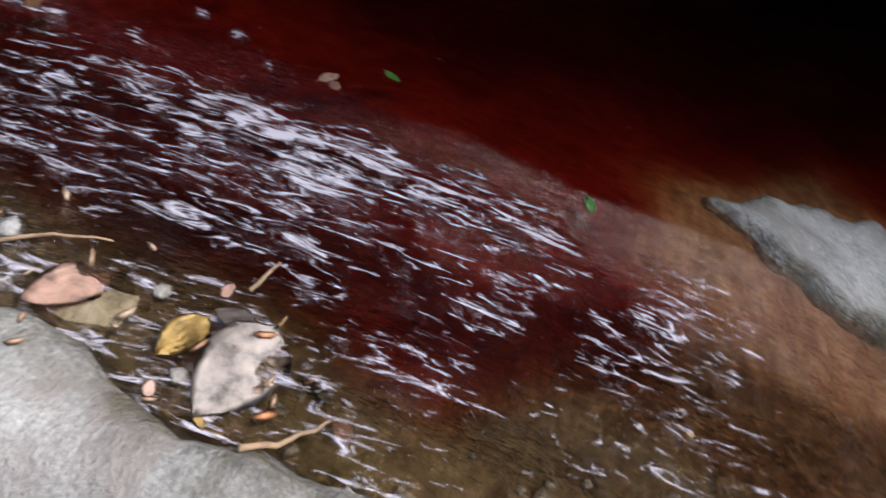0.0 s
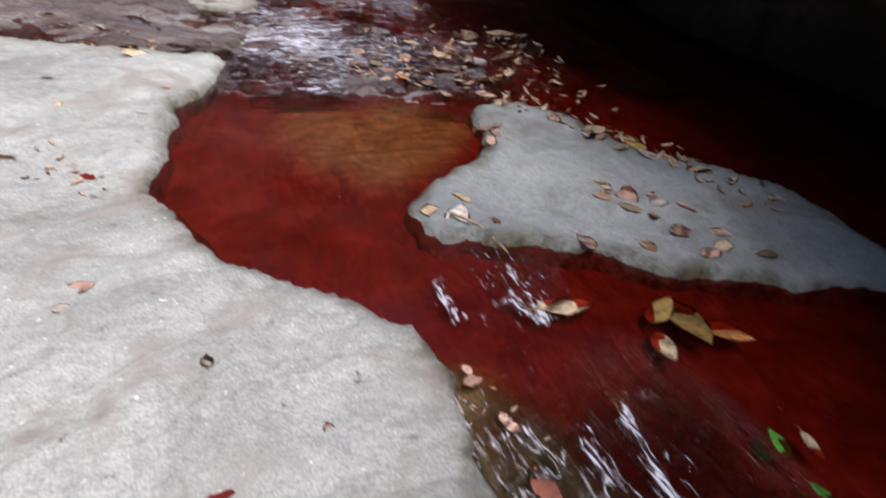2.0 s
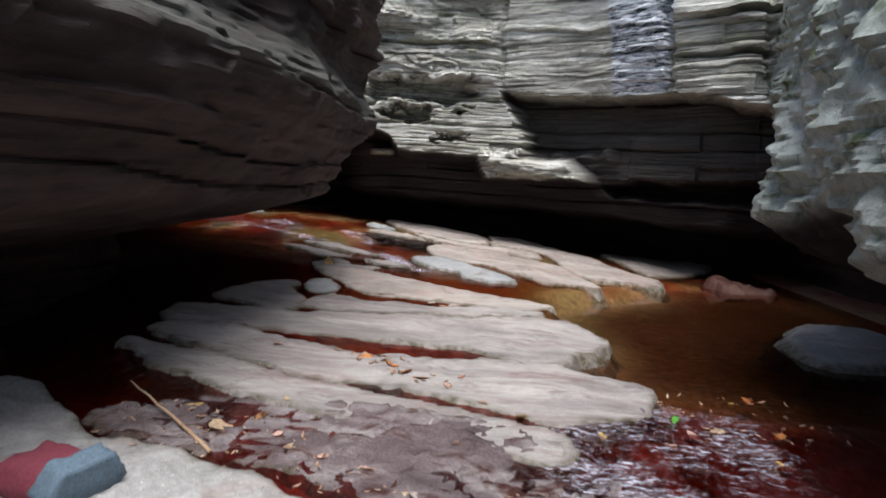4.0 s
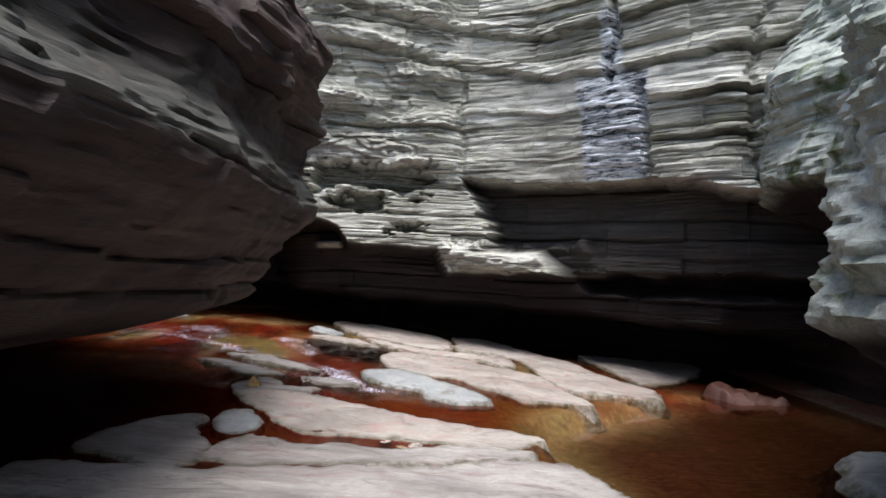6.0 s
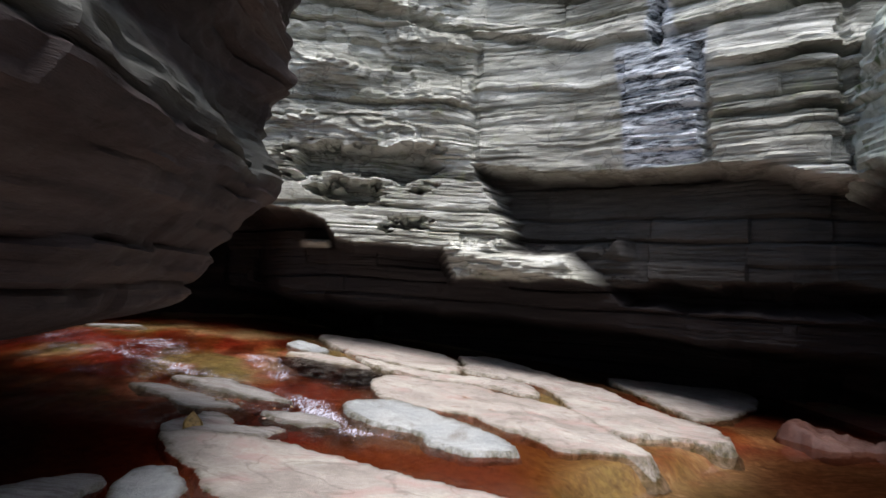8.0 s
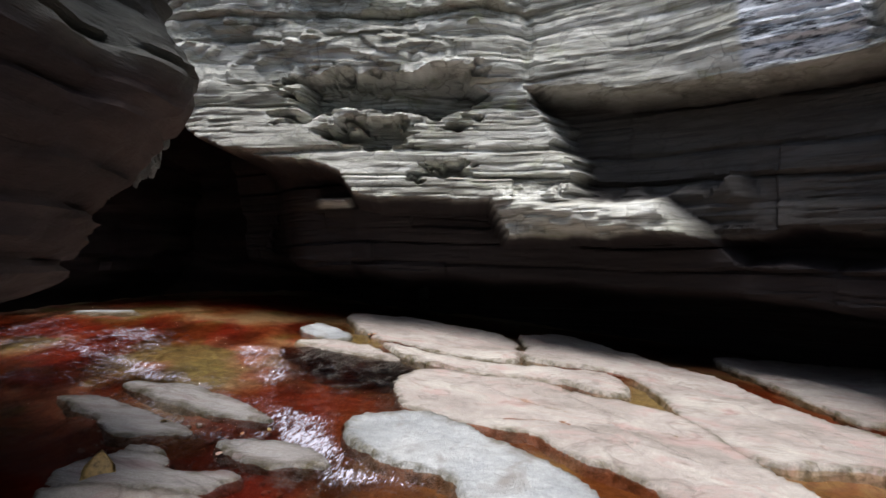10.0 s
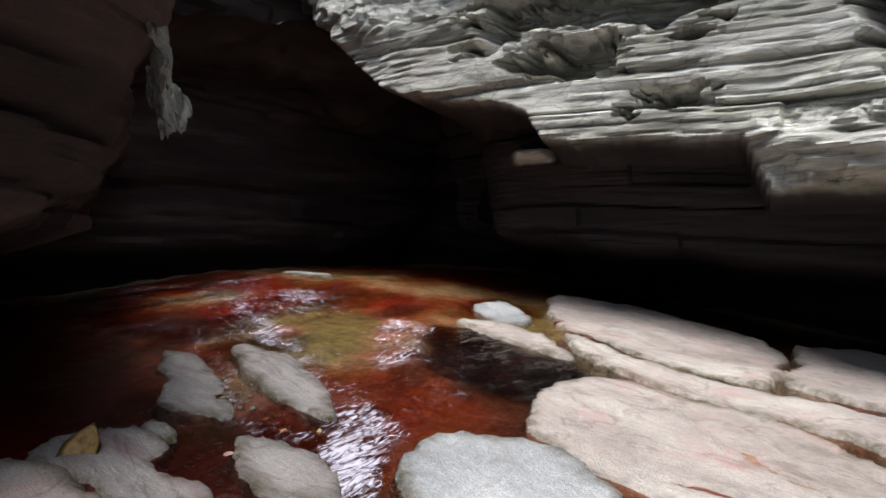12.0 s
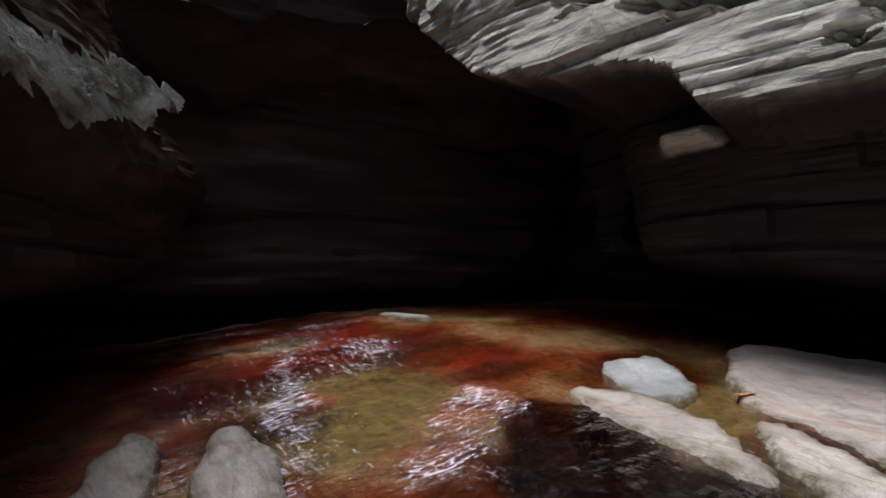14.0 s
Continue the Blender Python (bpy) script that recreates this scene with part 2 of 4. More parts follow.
    c = mix(n, l, k2.outputs[0], red, brown)
    c = mix(n, l, 0.6, c, ramp(n, l, swirl, [(0.3, (0.25, 0.25, 0.25)), (0.72, (0.8, 0.8, 0.8))]), "OVERLAY")
    c = mix(n, l, attr(n, "moss"), c, ramp(n, l, noise_tex(n, l, v, 14, 6, 0.7), [(0.35, (0.05, 0.05, 0.015)), (0.65, (0.22, 0.20, 0.06))]))
    l.new(c, b.inputs["Base Color"])
    b.inputs["Roughness"].default_value = 0.7
    bp = nd(n, "ShaderNodeBump", Strength=0.9, Distance=0.03)
    l.new(noise_tex(n, l, v, 24, 7, 0.7), bp.inputs["Height"])
    l.new(bp.outputs[0], b.inputs["Normal"])
    return m


BED = bed_material()


def water_material():
    m, n, l, b = material("red_tannin_water")
    n.remove(b)
    out = n["Material Output"]
    red, riffle = attr(n, "red"), attr(n, "riffle")
    tint = ramp(n, l, red, [(0.0, (0.90, 0.81, 0.70)), (0.45, (0.66, 0.41, 0.28)), (1.0, (0.60, 0.20, 0.165))])
    tint = mix(n, l, attr(n, "deep"), tint, (0.14, 0.058, 0.046))
    tr = n.new("ShaderNodeBsdfTransparent")
    l.new(tint, tr.inputs[0])
    gl = n.new("ShaderNodeBsdfGlossy")
    gl.inputs["Roughness"].default_value = 0.04
    flow = coords(n, l, (3.2, 1.0, 1.0), (0, 0, 22))
    a = noise_tex(n, l, flow, 9, 4, 0.55, 0.6)
    c = noise_tex(n, l, flow, 34, 3, 0.6, 0.3)
    add = nd(n, "ShaderNodeMath")
    l.new(a, add.inputs[0])
    l.new(c, add.inputs[1])
    bp = nd(n, "ShaderNodeBump", Distance=0.055)
    st = nd(n, "ShaderNodeMath")
    st.operation = "MULTIPLY_ADD"
    st.inputs[1].default_value, st.inputs[2].default_value = 0.95, 0.015
    l.new(riffle, st.inputs[0])
    l.new(st.outputs[0], bp.inputs["Strength"])
    l.new(add.outputs[0], bp.inputs["Height"])
    l.new(bp.outputs[0], gl.inputs["Normal"])
    fr = nd(n, "ShaderNodeFresnel", IOR=1.33)
    l.new(bp.outputs[0], fr.inputs["Normal"])
    ms = n.new("ShaderNodeMixShader")
    l.new(fr.outputs[0], ms.inputs[0])
    l.new(tr.outputs[0], ms.inputs[1])
    l.new(gl.outputs[0], ms.inputs[2])
    # aerated water and painted sky glints, in short threads along the flow
    fm = n.new("ShaderNodeBsdfDiffuse")
    fm.inputs[0].default_value = (0.72, 0.68, 0.76, 1)
    th = noise_tex(n, l, coords(n, l, (4.2, 0.9, 1.0), (0, 0, 20)), 13, 5, 0.68, 1.1)
    k = nd(n, "ShaderNodeMath")
    k.operation = "MULTIPLY_ADD"
    k.inputs[1].default_value, k.inputs[2].default_value = 0.30, -0.13
    l.new(attr(n, "foam_glints"), k.inputs[0])
    k2 = nd(n, "ShaderNodeMath")
    l.new(k.outputs[0], k2.inputs[0])
    l.new(th, k2.inputs[1])
    fr2 = ramp(n, l, k2.outputs[0], [(0.56, (0, 0, 0)), (0.70, (0.66, 0.66, 0.66))])
    tw = noise_tex(n, l, coords(n, l, (1.0, 3.2, 1.0), (0, 0, -8)), 11, 6, 0.7, 1.0)
    kb = nd(n, "ShaderNodeMath")
    kb.operation = "MULTIPLY_ADD"
    kb.inputs[1].default_value, kb.inputs[2].default_value = 0.30, -0.15
    l.new(attr(n, "wavelet_glints"), kb.inputs[0])
    kb2 = nd(n, "ShaderNodeMath")
    l.new(kb.outputs[0], kb2.inputs[0])
    l.new(tw, kb2.inputs[1])
    fr3 = ramp(n, l, kb2.outputs[0], [(0.56, (0, 0, 0)), (0.74, (0.6, 0.6, 0.6))])
    fr2 = mix(n, l, 1.0, fr2, fr3, "ADD")
    ms2 = n.new("ShaderNodeMixShader")
    l.new(fr2, ms2.inputs[0])
    l.new(ms.outputs[0], ms2.inputs[1])
    l.new(fm.outputs[0], ms2.inputs[2])
    l.new(ms2.outputs[0], out.inputs["Surface"])
    return m


WATER = water_material()

# ---- the gorge floor under the stream ----
OUT_POOL = [(0.55, 7.2), (0.1, 6.7), (0.8, 6.15), (2.0, 5.9), (3.6, 6.4), (4.3, 8.5), (4.0, 11.0), (2.6, 11.4), (1.9, 10.7), (1.0, 9.9), (0.3, 9.2), (0.5, 8.2)]
OUT_MUD = [(0.05, 3.5), (-0.05, 3.1), (0.1, 2.7), (0.45, 2.55), (0.8, 2.75), (1.1, 3.2), (0.7, 3.45), (0.3, 3.5)]
OUT_GRAVEL = [(0.3, 1.6), (0.46, 1.3), (0.5, 0.95), (0.46, 0.67), (0.42, 0.46), (0.40, 0.2), (0.3, -0.1), (0.45, -0.4), (0.1, -1.2), (-0.5, -1.2), (-0.3, 0.5), (0.1, 1.3)]
OUT_SPIT = [(0.28, -0.06), (0.42, -0.12), (0.5, -0.3), (0.75, -0.45), (0.85, -0.35), (1.2, -0.5), (1.3, -1.3), (0.4, -1.6), (0.1, -0.8)]
pool_curve, mud_curve, gravel_curve, spit_curve = (closed_curve(o) for o in (OUT_POOL, OUT_MUD, OUT_GRAVEL, OUT_SPIT))
POOL_Z = 0.05
DEEP = [(-3.02, 12.05), (-2.67, 12.28), (-2.1, 12.1), (-1.65, 12.05), (-1.42, 11.4), (-1.75, 11.42), (-2.3, 11.42), (-2.6, 11.6)]
MOUND = [(-3.65, 11.15), (-4.0, 11.75), (-3.5, 11.85), (-3.15, 11.55), (-2.85, 11.2), (-3.2, 11.0)]
RUST = [(-3.0, 11.2), (-2.55, 11.35), (-2.1, 11.3), (-1.6, 11.2), (-1.4, 10.9), (-1.9, 10.75), (-2.3, 10.85)]
deep_curve, mound_curve, rust_curve = (closed_curve(o) for o in (DEEP, MOUND, RUST))


def water_level(x, y):
    p = ss(-0.25, 0.05, inside_distance(x, y, pool_curve))
    return (base(x, y) + 0.018) * (1 - p) + POOL_Z * p


def channels(x, y):
    """The brown shallows between the far slabs."""
    return ss(6.9, 7.6, y) * ss(12.9, 12.3, y) * ss(-3.0, -2.4, x - 0.9 * ss(9.3, 9.6, y)) * ss(1.3, 0.7, x)


def bed_level(x, y):
    p = ss(-0.3, 0.5, inside_distance(x, y, pool_curve))
    m = ss(-0.05, 0.2, inside_distance(x, y, mud_curve))
    g = ss(-0.1, 0.05, inside_distance(x, y, gravel_curve)) * ss(-0.25, 0.0, y)
    s = ss(-0.1, 0.08, inside_distance(x, y, spit_curve))
    z = water_level(x, y) - 0.055 + 0.02 * fbm(x * 3, y * 3, 0, 4, 3) - 0.10 * p + 0.02 * m + 0.030 * g + 0.026 * s - 0.16 * ss(-0.08, 0.12, inside_distance(x, y, deep_curve)) + 0.012 * ss(-0.05, 0.2, inside_distance(x, y, mound_curve))
    far = ss(9.4, 10.0, y) * ss(-1.2, -1.6, x)
    return z + far * 0.03 * np.abs(fbm(x * 2.6 + 0.8 * y, y * 2.2, 0, 4, 19)) + (g + 0.3 * s) * 0.02 * fbm(x * 16, y * 16, 0, 3, 5)


X, Y = np.meshgrid(np.arange(-7.5, 6.01, 0.04), np.arange(-9.0, 18.6, 0.04))
WX, WY = X + 0.10 * fbm(X * 3, Y * 3, 0, 4, 33), Y + 0.10 * fbm(X * 3, Y * 3, 0, 4, 34)
ribs_zone = ss(5.2, 5.6, Y) * ss(9.6, 9.2, Y) * ss(0.7, 0.3, X)
silt = np.maximum.reduce([0.4 * ribs_zone, ss(-0.05, 0.15, inside_distance(WX, WY, mud_curve)), 0.95 * ss(-0.1, 0.3, inside_distance(X, Y, pool_curve)), ss(-0.1, 0.03, inside_distance(X, Y, gravel_curve)), 0.7 * ss(-0.06, 0.08, inside_distance(WX, WY, spit_curve)), 0.75 * ss(-0.2, 0.4, fbm(X * 1.5, Y * 1.5, 0, 4, 8)) * ss(5, 6, Y)])
moss = np.maximum(0.6 * ss(-0.25, 0.0, Y) * ss(0.1, 0.5, fbm(X * 9, Y * 9, 0, 3, 12)) * ss(-0.1, 0.0, inside_distance(X, Y, gravel_curve)), 0.8 * ss(0.15, 0.5, fbm(X * 2.2, Y * 2.2, 0, 3, 15)) * ss(9.0, 10.0, Y) * ss(-1.2, -2.2, X))
moss = np.maximum(moss, 0.75 * ribs_zone + 0.5 * ss(9.2, 9.7, Y) * ss(-1.7, -1.3, X) * ss(2.6, 1.8, X) * (0.7 + 0.5 * fbm(X * 5, Y * 5, 0, 3, 18)))
moss = np.maximum(moss, 0.8 * ss(-0.05, 0.15, inside_distance(WX, WY, mound_curve)))
rust = ss(-0.1, 0.12, inside_distance(WX, WY, rust_curve))
shallow = channels(X, Y)
silt, moss = np.maximum(silt, 0.5 * shallow), np.maximum(moss, 0.62 * shallow)
moss = moss * (1 - 0.85 * rust)
silt = np.maximum(silt * (1 - 0.6 * rust), 0.45 * rust)
Z = bed_level(X, Y) - 0.3 * ss(3.5, 6, np.abs(X)) * ss(6, 4, Y)
tagged(grid_object("floor", X, Y, Z, BED, attributes=(("silt", silt), ("moss", moss))), "rust-red and brown stream bed of silt and gravel", "stream bed", kind="structure")

X, Y = np.meshgrid(np.arange(-7.0, 4.6, 0.035), np.arange(-3.0, 16.0, 0.035))
riffle = np.clip(ss(1.9, 1.1, Y) * ss(0.25, 0.5, X) * ss(1.2, 0.8, X) + ss(3.3, 3.6, Y) * ss(6.2, 5.8, Y) + 0.9 * ss(9.2, 9.8, Y) * ss(0.2, -1.2, X) + 0.8 * ss(-0.1, 0.02, inside_distance(X, Y, gravel_curve)), 0, 1)
riffle *= 0.45 + 0.55 * ss(-0.3, 0.4, fbm(X * 2.5, Y * 1.2, 0, 3, 21))
riffle *= 1 - ss(-0.1, 0.1, inside_distance(X, Y, pool_curve))
WX, WY = X + 0.10 * fbm(X * 3, Y * 3, 0, 4, 33), Y + 0.10 * fbm(X * 3, Y * 3, 0, 4, 34)
red = 1 - np.maximum.reduce([0.55 * ss(-0.05, 0.2, inside_distance(WX, WY, mud_curve)), 0.72 * ss(-0.7, 0.1, inside_distance(X, Y, pool_curve)) * ss(5.6, 6.3, Y), ss(-0.12, 0.04, inside_distance(X, Y, gravel_curve)), 0.8 * ss(-0.1, 0.1, inside_distance(WX, WY, spit_curve)), 0.75 * ss(9.5, 10.5, Y) * ss(-0.5, 0.3, fbm(X * 1.3, Y * 1.3, 0, 4, 30))])
red -= 0.05 * ss(5.3, 5.7, Y) * ss(0.6, 0.2, X) * ss(9.6, 9.2, Y)
red -= 0.25 * ss(9.3, 9.8, Y) * ss(2.6, 1.8, X)
red = red * (1 - 0.75 * ss(-0.05, 0.15, inside_distance(WX, WY, mound_curve)))
red = np.clip(red - 0.22 * channels(X, Y), 0, 1)
deep = np.maximum(ss(-0.06, 0.06, inside_distance(WX, WY, deep_curve)), 0.68 * ss(-0.1, 0.7, inside_distance(X, Y, pool_curve)))
CASCADE = [(-2.35, 10.65), (-2.05, 10.7), (-1.85, 10.45), (-1.7, 10.2), (-1.5, 10.05), (-1.2, 9.9), (-1.1, 9.75), (-1.5, 9.75), (-1.9, 9.95), (-2.1, 10.2), (-2.35, 10.4)]
FALL = [(-3.35, 11.95), (-2.95, 12.05), (-2.75, 11.7), (-2.5, 11.45), (-2.5, 11.2), (-2.75, 11.15), (-2.95, 11.4), (-3.15, 11.55)]
CHUTE = [(-4.9, 11.5), (-4.3, 11.42), (-3.7, 11.22), (-3.1, 10.95), (-2.5, 10.85), (-2.2, 10.6), (-2.5, 10.5), (-2.95, 10.7), (-3.6, 10.95), (-4.4, 11.2)]
GAPS = [(-3.8, 10.55), (-3.2, 10.5), (-2.7, 10.3), (-2.3, 10.3), (-2.2, 10.1), (-2.7, 10.05), (-3.2, 10.3), (-3.7, 10.42)]
foam_glints = np.maximum.reduce([ss(-0.08, 0.10, inside_distance(WX, WY, closed_curve(o))) * k for o, k in ((CASCADE, 0.74), (FALL, 0.66), (CHUTE, 0.66), (GAPS, 0.5))])
foam_glints = foam_glints * (0.97 + 0.35 * fbm(X * 4.5, Y * 4.5, 0, 4, 62))
# thin pale lines painted as glints on the water
GLINT_RIBBONS = [(0.58, 1.28, 0.52, 1.06, 0.03), (0.74, 1.36, 0.62, 1.02, 0.03), (0.42, 2.06, 0.45, 1.76, 0.045), (0.56, 1.86, 0.60, 1.66, 0.05), (0.98, 1.0, 0.86, 0.62, 0.02), (1.05, 0.62, 0.98, 0.36, 0.02)]
# white streaks of the run, painted in place of sky reflections
run = ss(0.0, 0.08, X - 0.42 + 0.14 * ss(0.3, -0.1, Y)) * ss(0.92, 0.78, X) * ss(1.2, 0.8, Y) * ss(-1.0, -0.3, Y)
foam_glints = np.maximum(foam_glints, run * (0.46 + 0.17 * ss(0.4, 0.1, Y) + 0.3 * fbm(X * 5, Y * 3, 0, 4, 61)))
# rippled sheet whitened to imitate sky mirrored in its waves
wavelet_glints = ss(3.45, 3.6, Y) * ss(6.2, 5.8, Y) * ss(-0.4, 0.0, X + 0.35 * ss(4.2, 3.7, Y) - 0.5 * ss(5.2, 6.0, Y)) * ss(1.75, 1.3, X) * (0.70 + 0.3 * fbm(X * 2.5, Y * 2.5, 0, 3, 66))
# painted sparkle over the gravel and farther upstream
foam_glints = np.maximum(foam_glints, 0.52 * ss(-0.05, 0.03, inside_distance(X, Y, gravel_curve)) * ss(-0.3, 0.0, Y))
foam_glints = np.maximum(foam_glints, (0.22 + 0.3 * fbm(X * 3, Y * 2, 0, 3, 64)) * ss(0.35, 0.5, X) * ss(1.15, 0.8, X) * ss(1.0, 1.2, Y) * ss(2.4, 1.9, Y))


def ribbon(ax, ay, bx, by, width):
    ex, ey = bx - ax, by - ay
    t = np.clip(((WX - ax) * ex + (WY - ay) * ey) / (ex * ex + ey * ey), 0, 1)
    return ss(width, 0.2 * width, np.hypot(WX - ax - t * ex, WY - ay - t * ey))


for ax, ay, bx, by, width in GLINT_RIBBONS:
    foam_glints = np.maximum(foam_glints, 0.85 * ribbon(ax, ay, bx, by, width))
joint = ribbon(0.9, -0.32, 0.39, -0.1, 0.045)
foam_glints = np.clip(foam_glints * (1 - joint), 0, 1)
wavelet_glints = np.clip(np.maximum(wavelet_glints, 0.5 * ss(10.2, 10.8, Y) * ss(13.2, 12.4, Y) * ss(-1.6, -2.2, X) * (0.6 + 0.7 * fbm(X * 2, Y * 2, 0, 3, 67))), 0, 1)
riffle = np.maximum(riffle, np.maximum(foam_glints, wavelet_glints))
ripple = fbm(X * 9, Y * 4, 0, 3, 41)
Z = water_level(X, Y) + riffle * 0.012 * ripple
tagged(grid_object("water", X, Y, Z, WATER, attributes=(("red", red), ("riffle", riffle), ("foam_glints", foam_glints), ("wavelet_glints", wavelet_glints), ("deep", deep))), "shallow blood-red stream water with pale ripples", "water", kind="structure")


# ---- slabs, ribs and boulders that stand out of the water ----
def cell_edges(x, y, seed):
    """Distance to the joints of an irregular block pattern, in cells."""
    i, j = np.floor(x), np.floor(y)
    near = []
    for a in (-1, 0, 1):
        for b in (-1, 0, 1):
            ci, cj = i + a, j + b
            h = np.sin(ci * 127.1 + cj * 311.7 + seed) * 43758.5453
            g = np.sin(ci * 269.5 + cj * 183.3 + seed) * 43758.5453
            near.append(np.hypot(ci + 0.1 + 0.8 * (h - np.floor(h)) - x, cj + 0.1 + 0.8 * (g - np.floor(g)) - y))
    near = np.sort(np.stack(near), 0)
    return near[1] - near[0]


SLABS = []


def slab(name, outline, lift, mat, label, category="rock", edge=0.10, step=0.035, seed=0, rough=0.02, ragged=0.055, group="", tilt=(0, 0), layers=0.0, cracks=(), grow=None, cells=0.0):
    lift, edge = (0.30 * lift + 0.020, 0.42 * edge) if 0.048 < lift < 0.11 else (lift, edge)
    c = closed_curve(outline)
    lo, hi = c.min(0) - 0.3, c.max(0) + 0.3
    grow = 0.7 * edge + 0.034 if grow is None else grow

    def surface(X, Y):
        return slab_surface(X, Y, c, lift, edge, seed, rough, ragged, tilt, layers, cracks, grow, cells)

    SLABS.append(surface)
    X, Y = np.meshgrid(np.arange(lo[0], hi[0], step), np.arange(lo[1], hi[1], step))
    Z, d = surface(X, Y)
    ob = grid_object(name, X, Y, Z, mat, keep=d > -0.10, attributes=(("rim", ss(0.5 * edge + 0.095, 0.5 * edge, d + 0.02 * fbm(X * 9, Y * 9, 0, 3, 44))),))
    return tagged(ob, label, category, group)


def slab_surface(X, Y, c, lift, edge, seed, rough, ragged, tilt, layers, cracks, grow, cells):
    d = grow + inside_distance(X, Y, c) + ragged * fbm(X * 3.2, Y * 3.2, 0, 5, seed + 50, 0.6)
    mx, my = c.mean(0)
    rise = np.where(d > 0, ss(-edge * 0.25, edge, d), 0)
    top = lift + tilt[0] * (X - mx) + tilt[1] * (Y - my) + rough * 1.5 * fbm(X * 1.6, Y * 1.6, 0, 4, seed) + rough * 0.5 * fbm(X * 9, Y * 12, 0, 4, seed + 9)
    if layers:
        q = (Y - my) * 2.2 + 0.3 * X + 0.5 * fbm(X, Y, 0, 3, seed + 4)
        top = top + layers * (np.abs((q % 1.0) - 0.5) * 2 - 0.5)
    if lift > 0.03:
        top = np.maximum(top, 0.034 + 0.25 * (top - 0.034))
    if cells:
        top = top - 0.04 * ss(0.18, 0.0, cell_edges(X / cells, Y / (cells * 0.55), seed)) + 0.012 * vnoise(np.stack([np.floor(X / cells).ravel(), np.floor(Y / (cells * 0.55)).ravel(), 0 * X.ravel()], 1) * 1.3, seed).reshape(X.shape)
    for line in cracks:
        for (ax, ay), (bx, by) in zip(line[:-1], line[1:]):
            ex, ey = bx - ax, by - ay
            wx, wy = X + 0.03 * fbm(X * 7, Y * 7, 0, 3, 71), Y + 0.03 * fbm(X * 7, Y * 7, 0, 3, 72)
            t = np.clip(((wx - ax) * ex + (wy - ay) * ey) / (ex * ex + ey * ey), 0, 1)
            top = top - 0.019 * ss(0.04, 0.0, np.hypot(wx - ax - t * ex, wy - ay - t * ey))
    return base(X, Y) - 0.10 + (top + 0.10) * rise - 0.12 * ss(0.0, -0.12, d), d


def rest(x, y):
    """The height on which a thing lies: rock or water, whichever is higher."""
    x, y = np.atleast_1d(np.asarray(x, float)), np.atleast_1d(np.asarray(y, float))
    return np.maximum.reduce([water_level(x, y), bed_level(x, y)] + [np.where(d > -0.05, z, -9) for z, d in (f(x, y) for f in SLABS)])


BANK_OUT = [(-2.78, 4.83), (-2.04, 4.68), (-1.54, 4.49), (-0.93, 4.3), (-0.25, 4.1), (-0.2, 3.8), (-0.4, 3.35), (-0.46, 2.9), (-0.46, 2.6), (-0.21, 2.2), (0.0, 2.0), (0.23, 1.79), (0.31, 1.55), (0.26, 1.2), (0.25, 0.95), (0.2, 0.68), (0.26, 0.5), (0.22, 0.36), (0.18, 0.22), (0.16, 0.0), (0.1, -0.4), (0.0, -1.6), (-0.2, -6), (-4.4, -6), (-4.4, 4.6)]
BANK_CRACKS = [[(-2.6, 3.4), (-1.9, 2.95), (-1.56, 2.99), (-1.42, 3.25), (-1.22, 3.16), (-0.93, 2.96), (-0.66, 2.76)], [(-0.9, 1.5), (-0.28, 1.39), (-0.1, 1.34)], [(-2.4, 4.3), (-1.7, 4.0), (-1.0, 4.05), (-0.7, 3.9)]]
slab("bank_rock", BANK_OUT, 0.046, BANK, "broad pale grey-beige rock bank beside the stream", "rock bank", edge=0.07, step=0.03, seed=1, rough=0.026, ragged=0.03, cracks=BANK_CRACKS, grow=0.045)
slab("rock_slab", [(0.46, 2.43), (0.75, 2.62), (0.97, 2.86), (1.03, 3.22), (1.32, 3.28), (1.54, 2.87), (1.8, 2.6), (2.2, 2.2), (2.2, 1.6), (1.7, 1.66), (1.36, 1.82), (1.07, 1.95), (0.8, 2.08), (0.52, 2.22)], 0.06, GREY, "flat grey rock slab with fallen leaves in the stream", edge=0.10, step=0.03, seed=2)
slab("boulder", [(1.06, -0.58), (1.12, -0.66), (1.2, -0.85), (1.2, -1.2), (0.86, -1.2), (0.80, -1.0), (0.82, -0.82), (0.94, -0.69)], 0.06, GREY, "pale grey wet boulder at the stream's edge", "boulder", edge=0.15, step=0.015, seed=3, grow=0.0)
slab("rock_slab", [(-0.05, 3.65), (-0.1, 4.3), (0.1, 4.75), (0.6, 4.8), (1.2, 4.5), (1.4, 4.0), (1.15, 3.42), (0.7, 3.4), (0.3, 3.5)], 0.012, PURPLE, "low wet stone shelf strewn with leaves under a film of water", edge=0.2, seed=4, rough=0.03, cells=0.2)
slab("rock_pavement", [(-3.0, 5.0), (-2.6, 5.35), (-1.69, 5.45), (-0.84, 5.41), (-0.1, 5.2), (-0.05, 4.55), (-0.4, 4.2), (-0.91, 4.36), (-1.48, 4.62), (-2.2, 4.75)], 0.036, PURPLE, "purple-stained wet cracked rock pavement", "rock pavement", edge=0.1, seed=5, rough=0.03, layers=0.02, cells=0.28)
RIBS = "bedded rock ribs"
RIB_LABEL = "long pale bedded rock rib between water grooves"
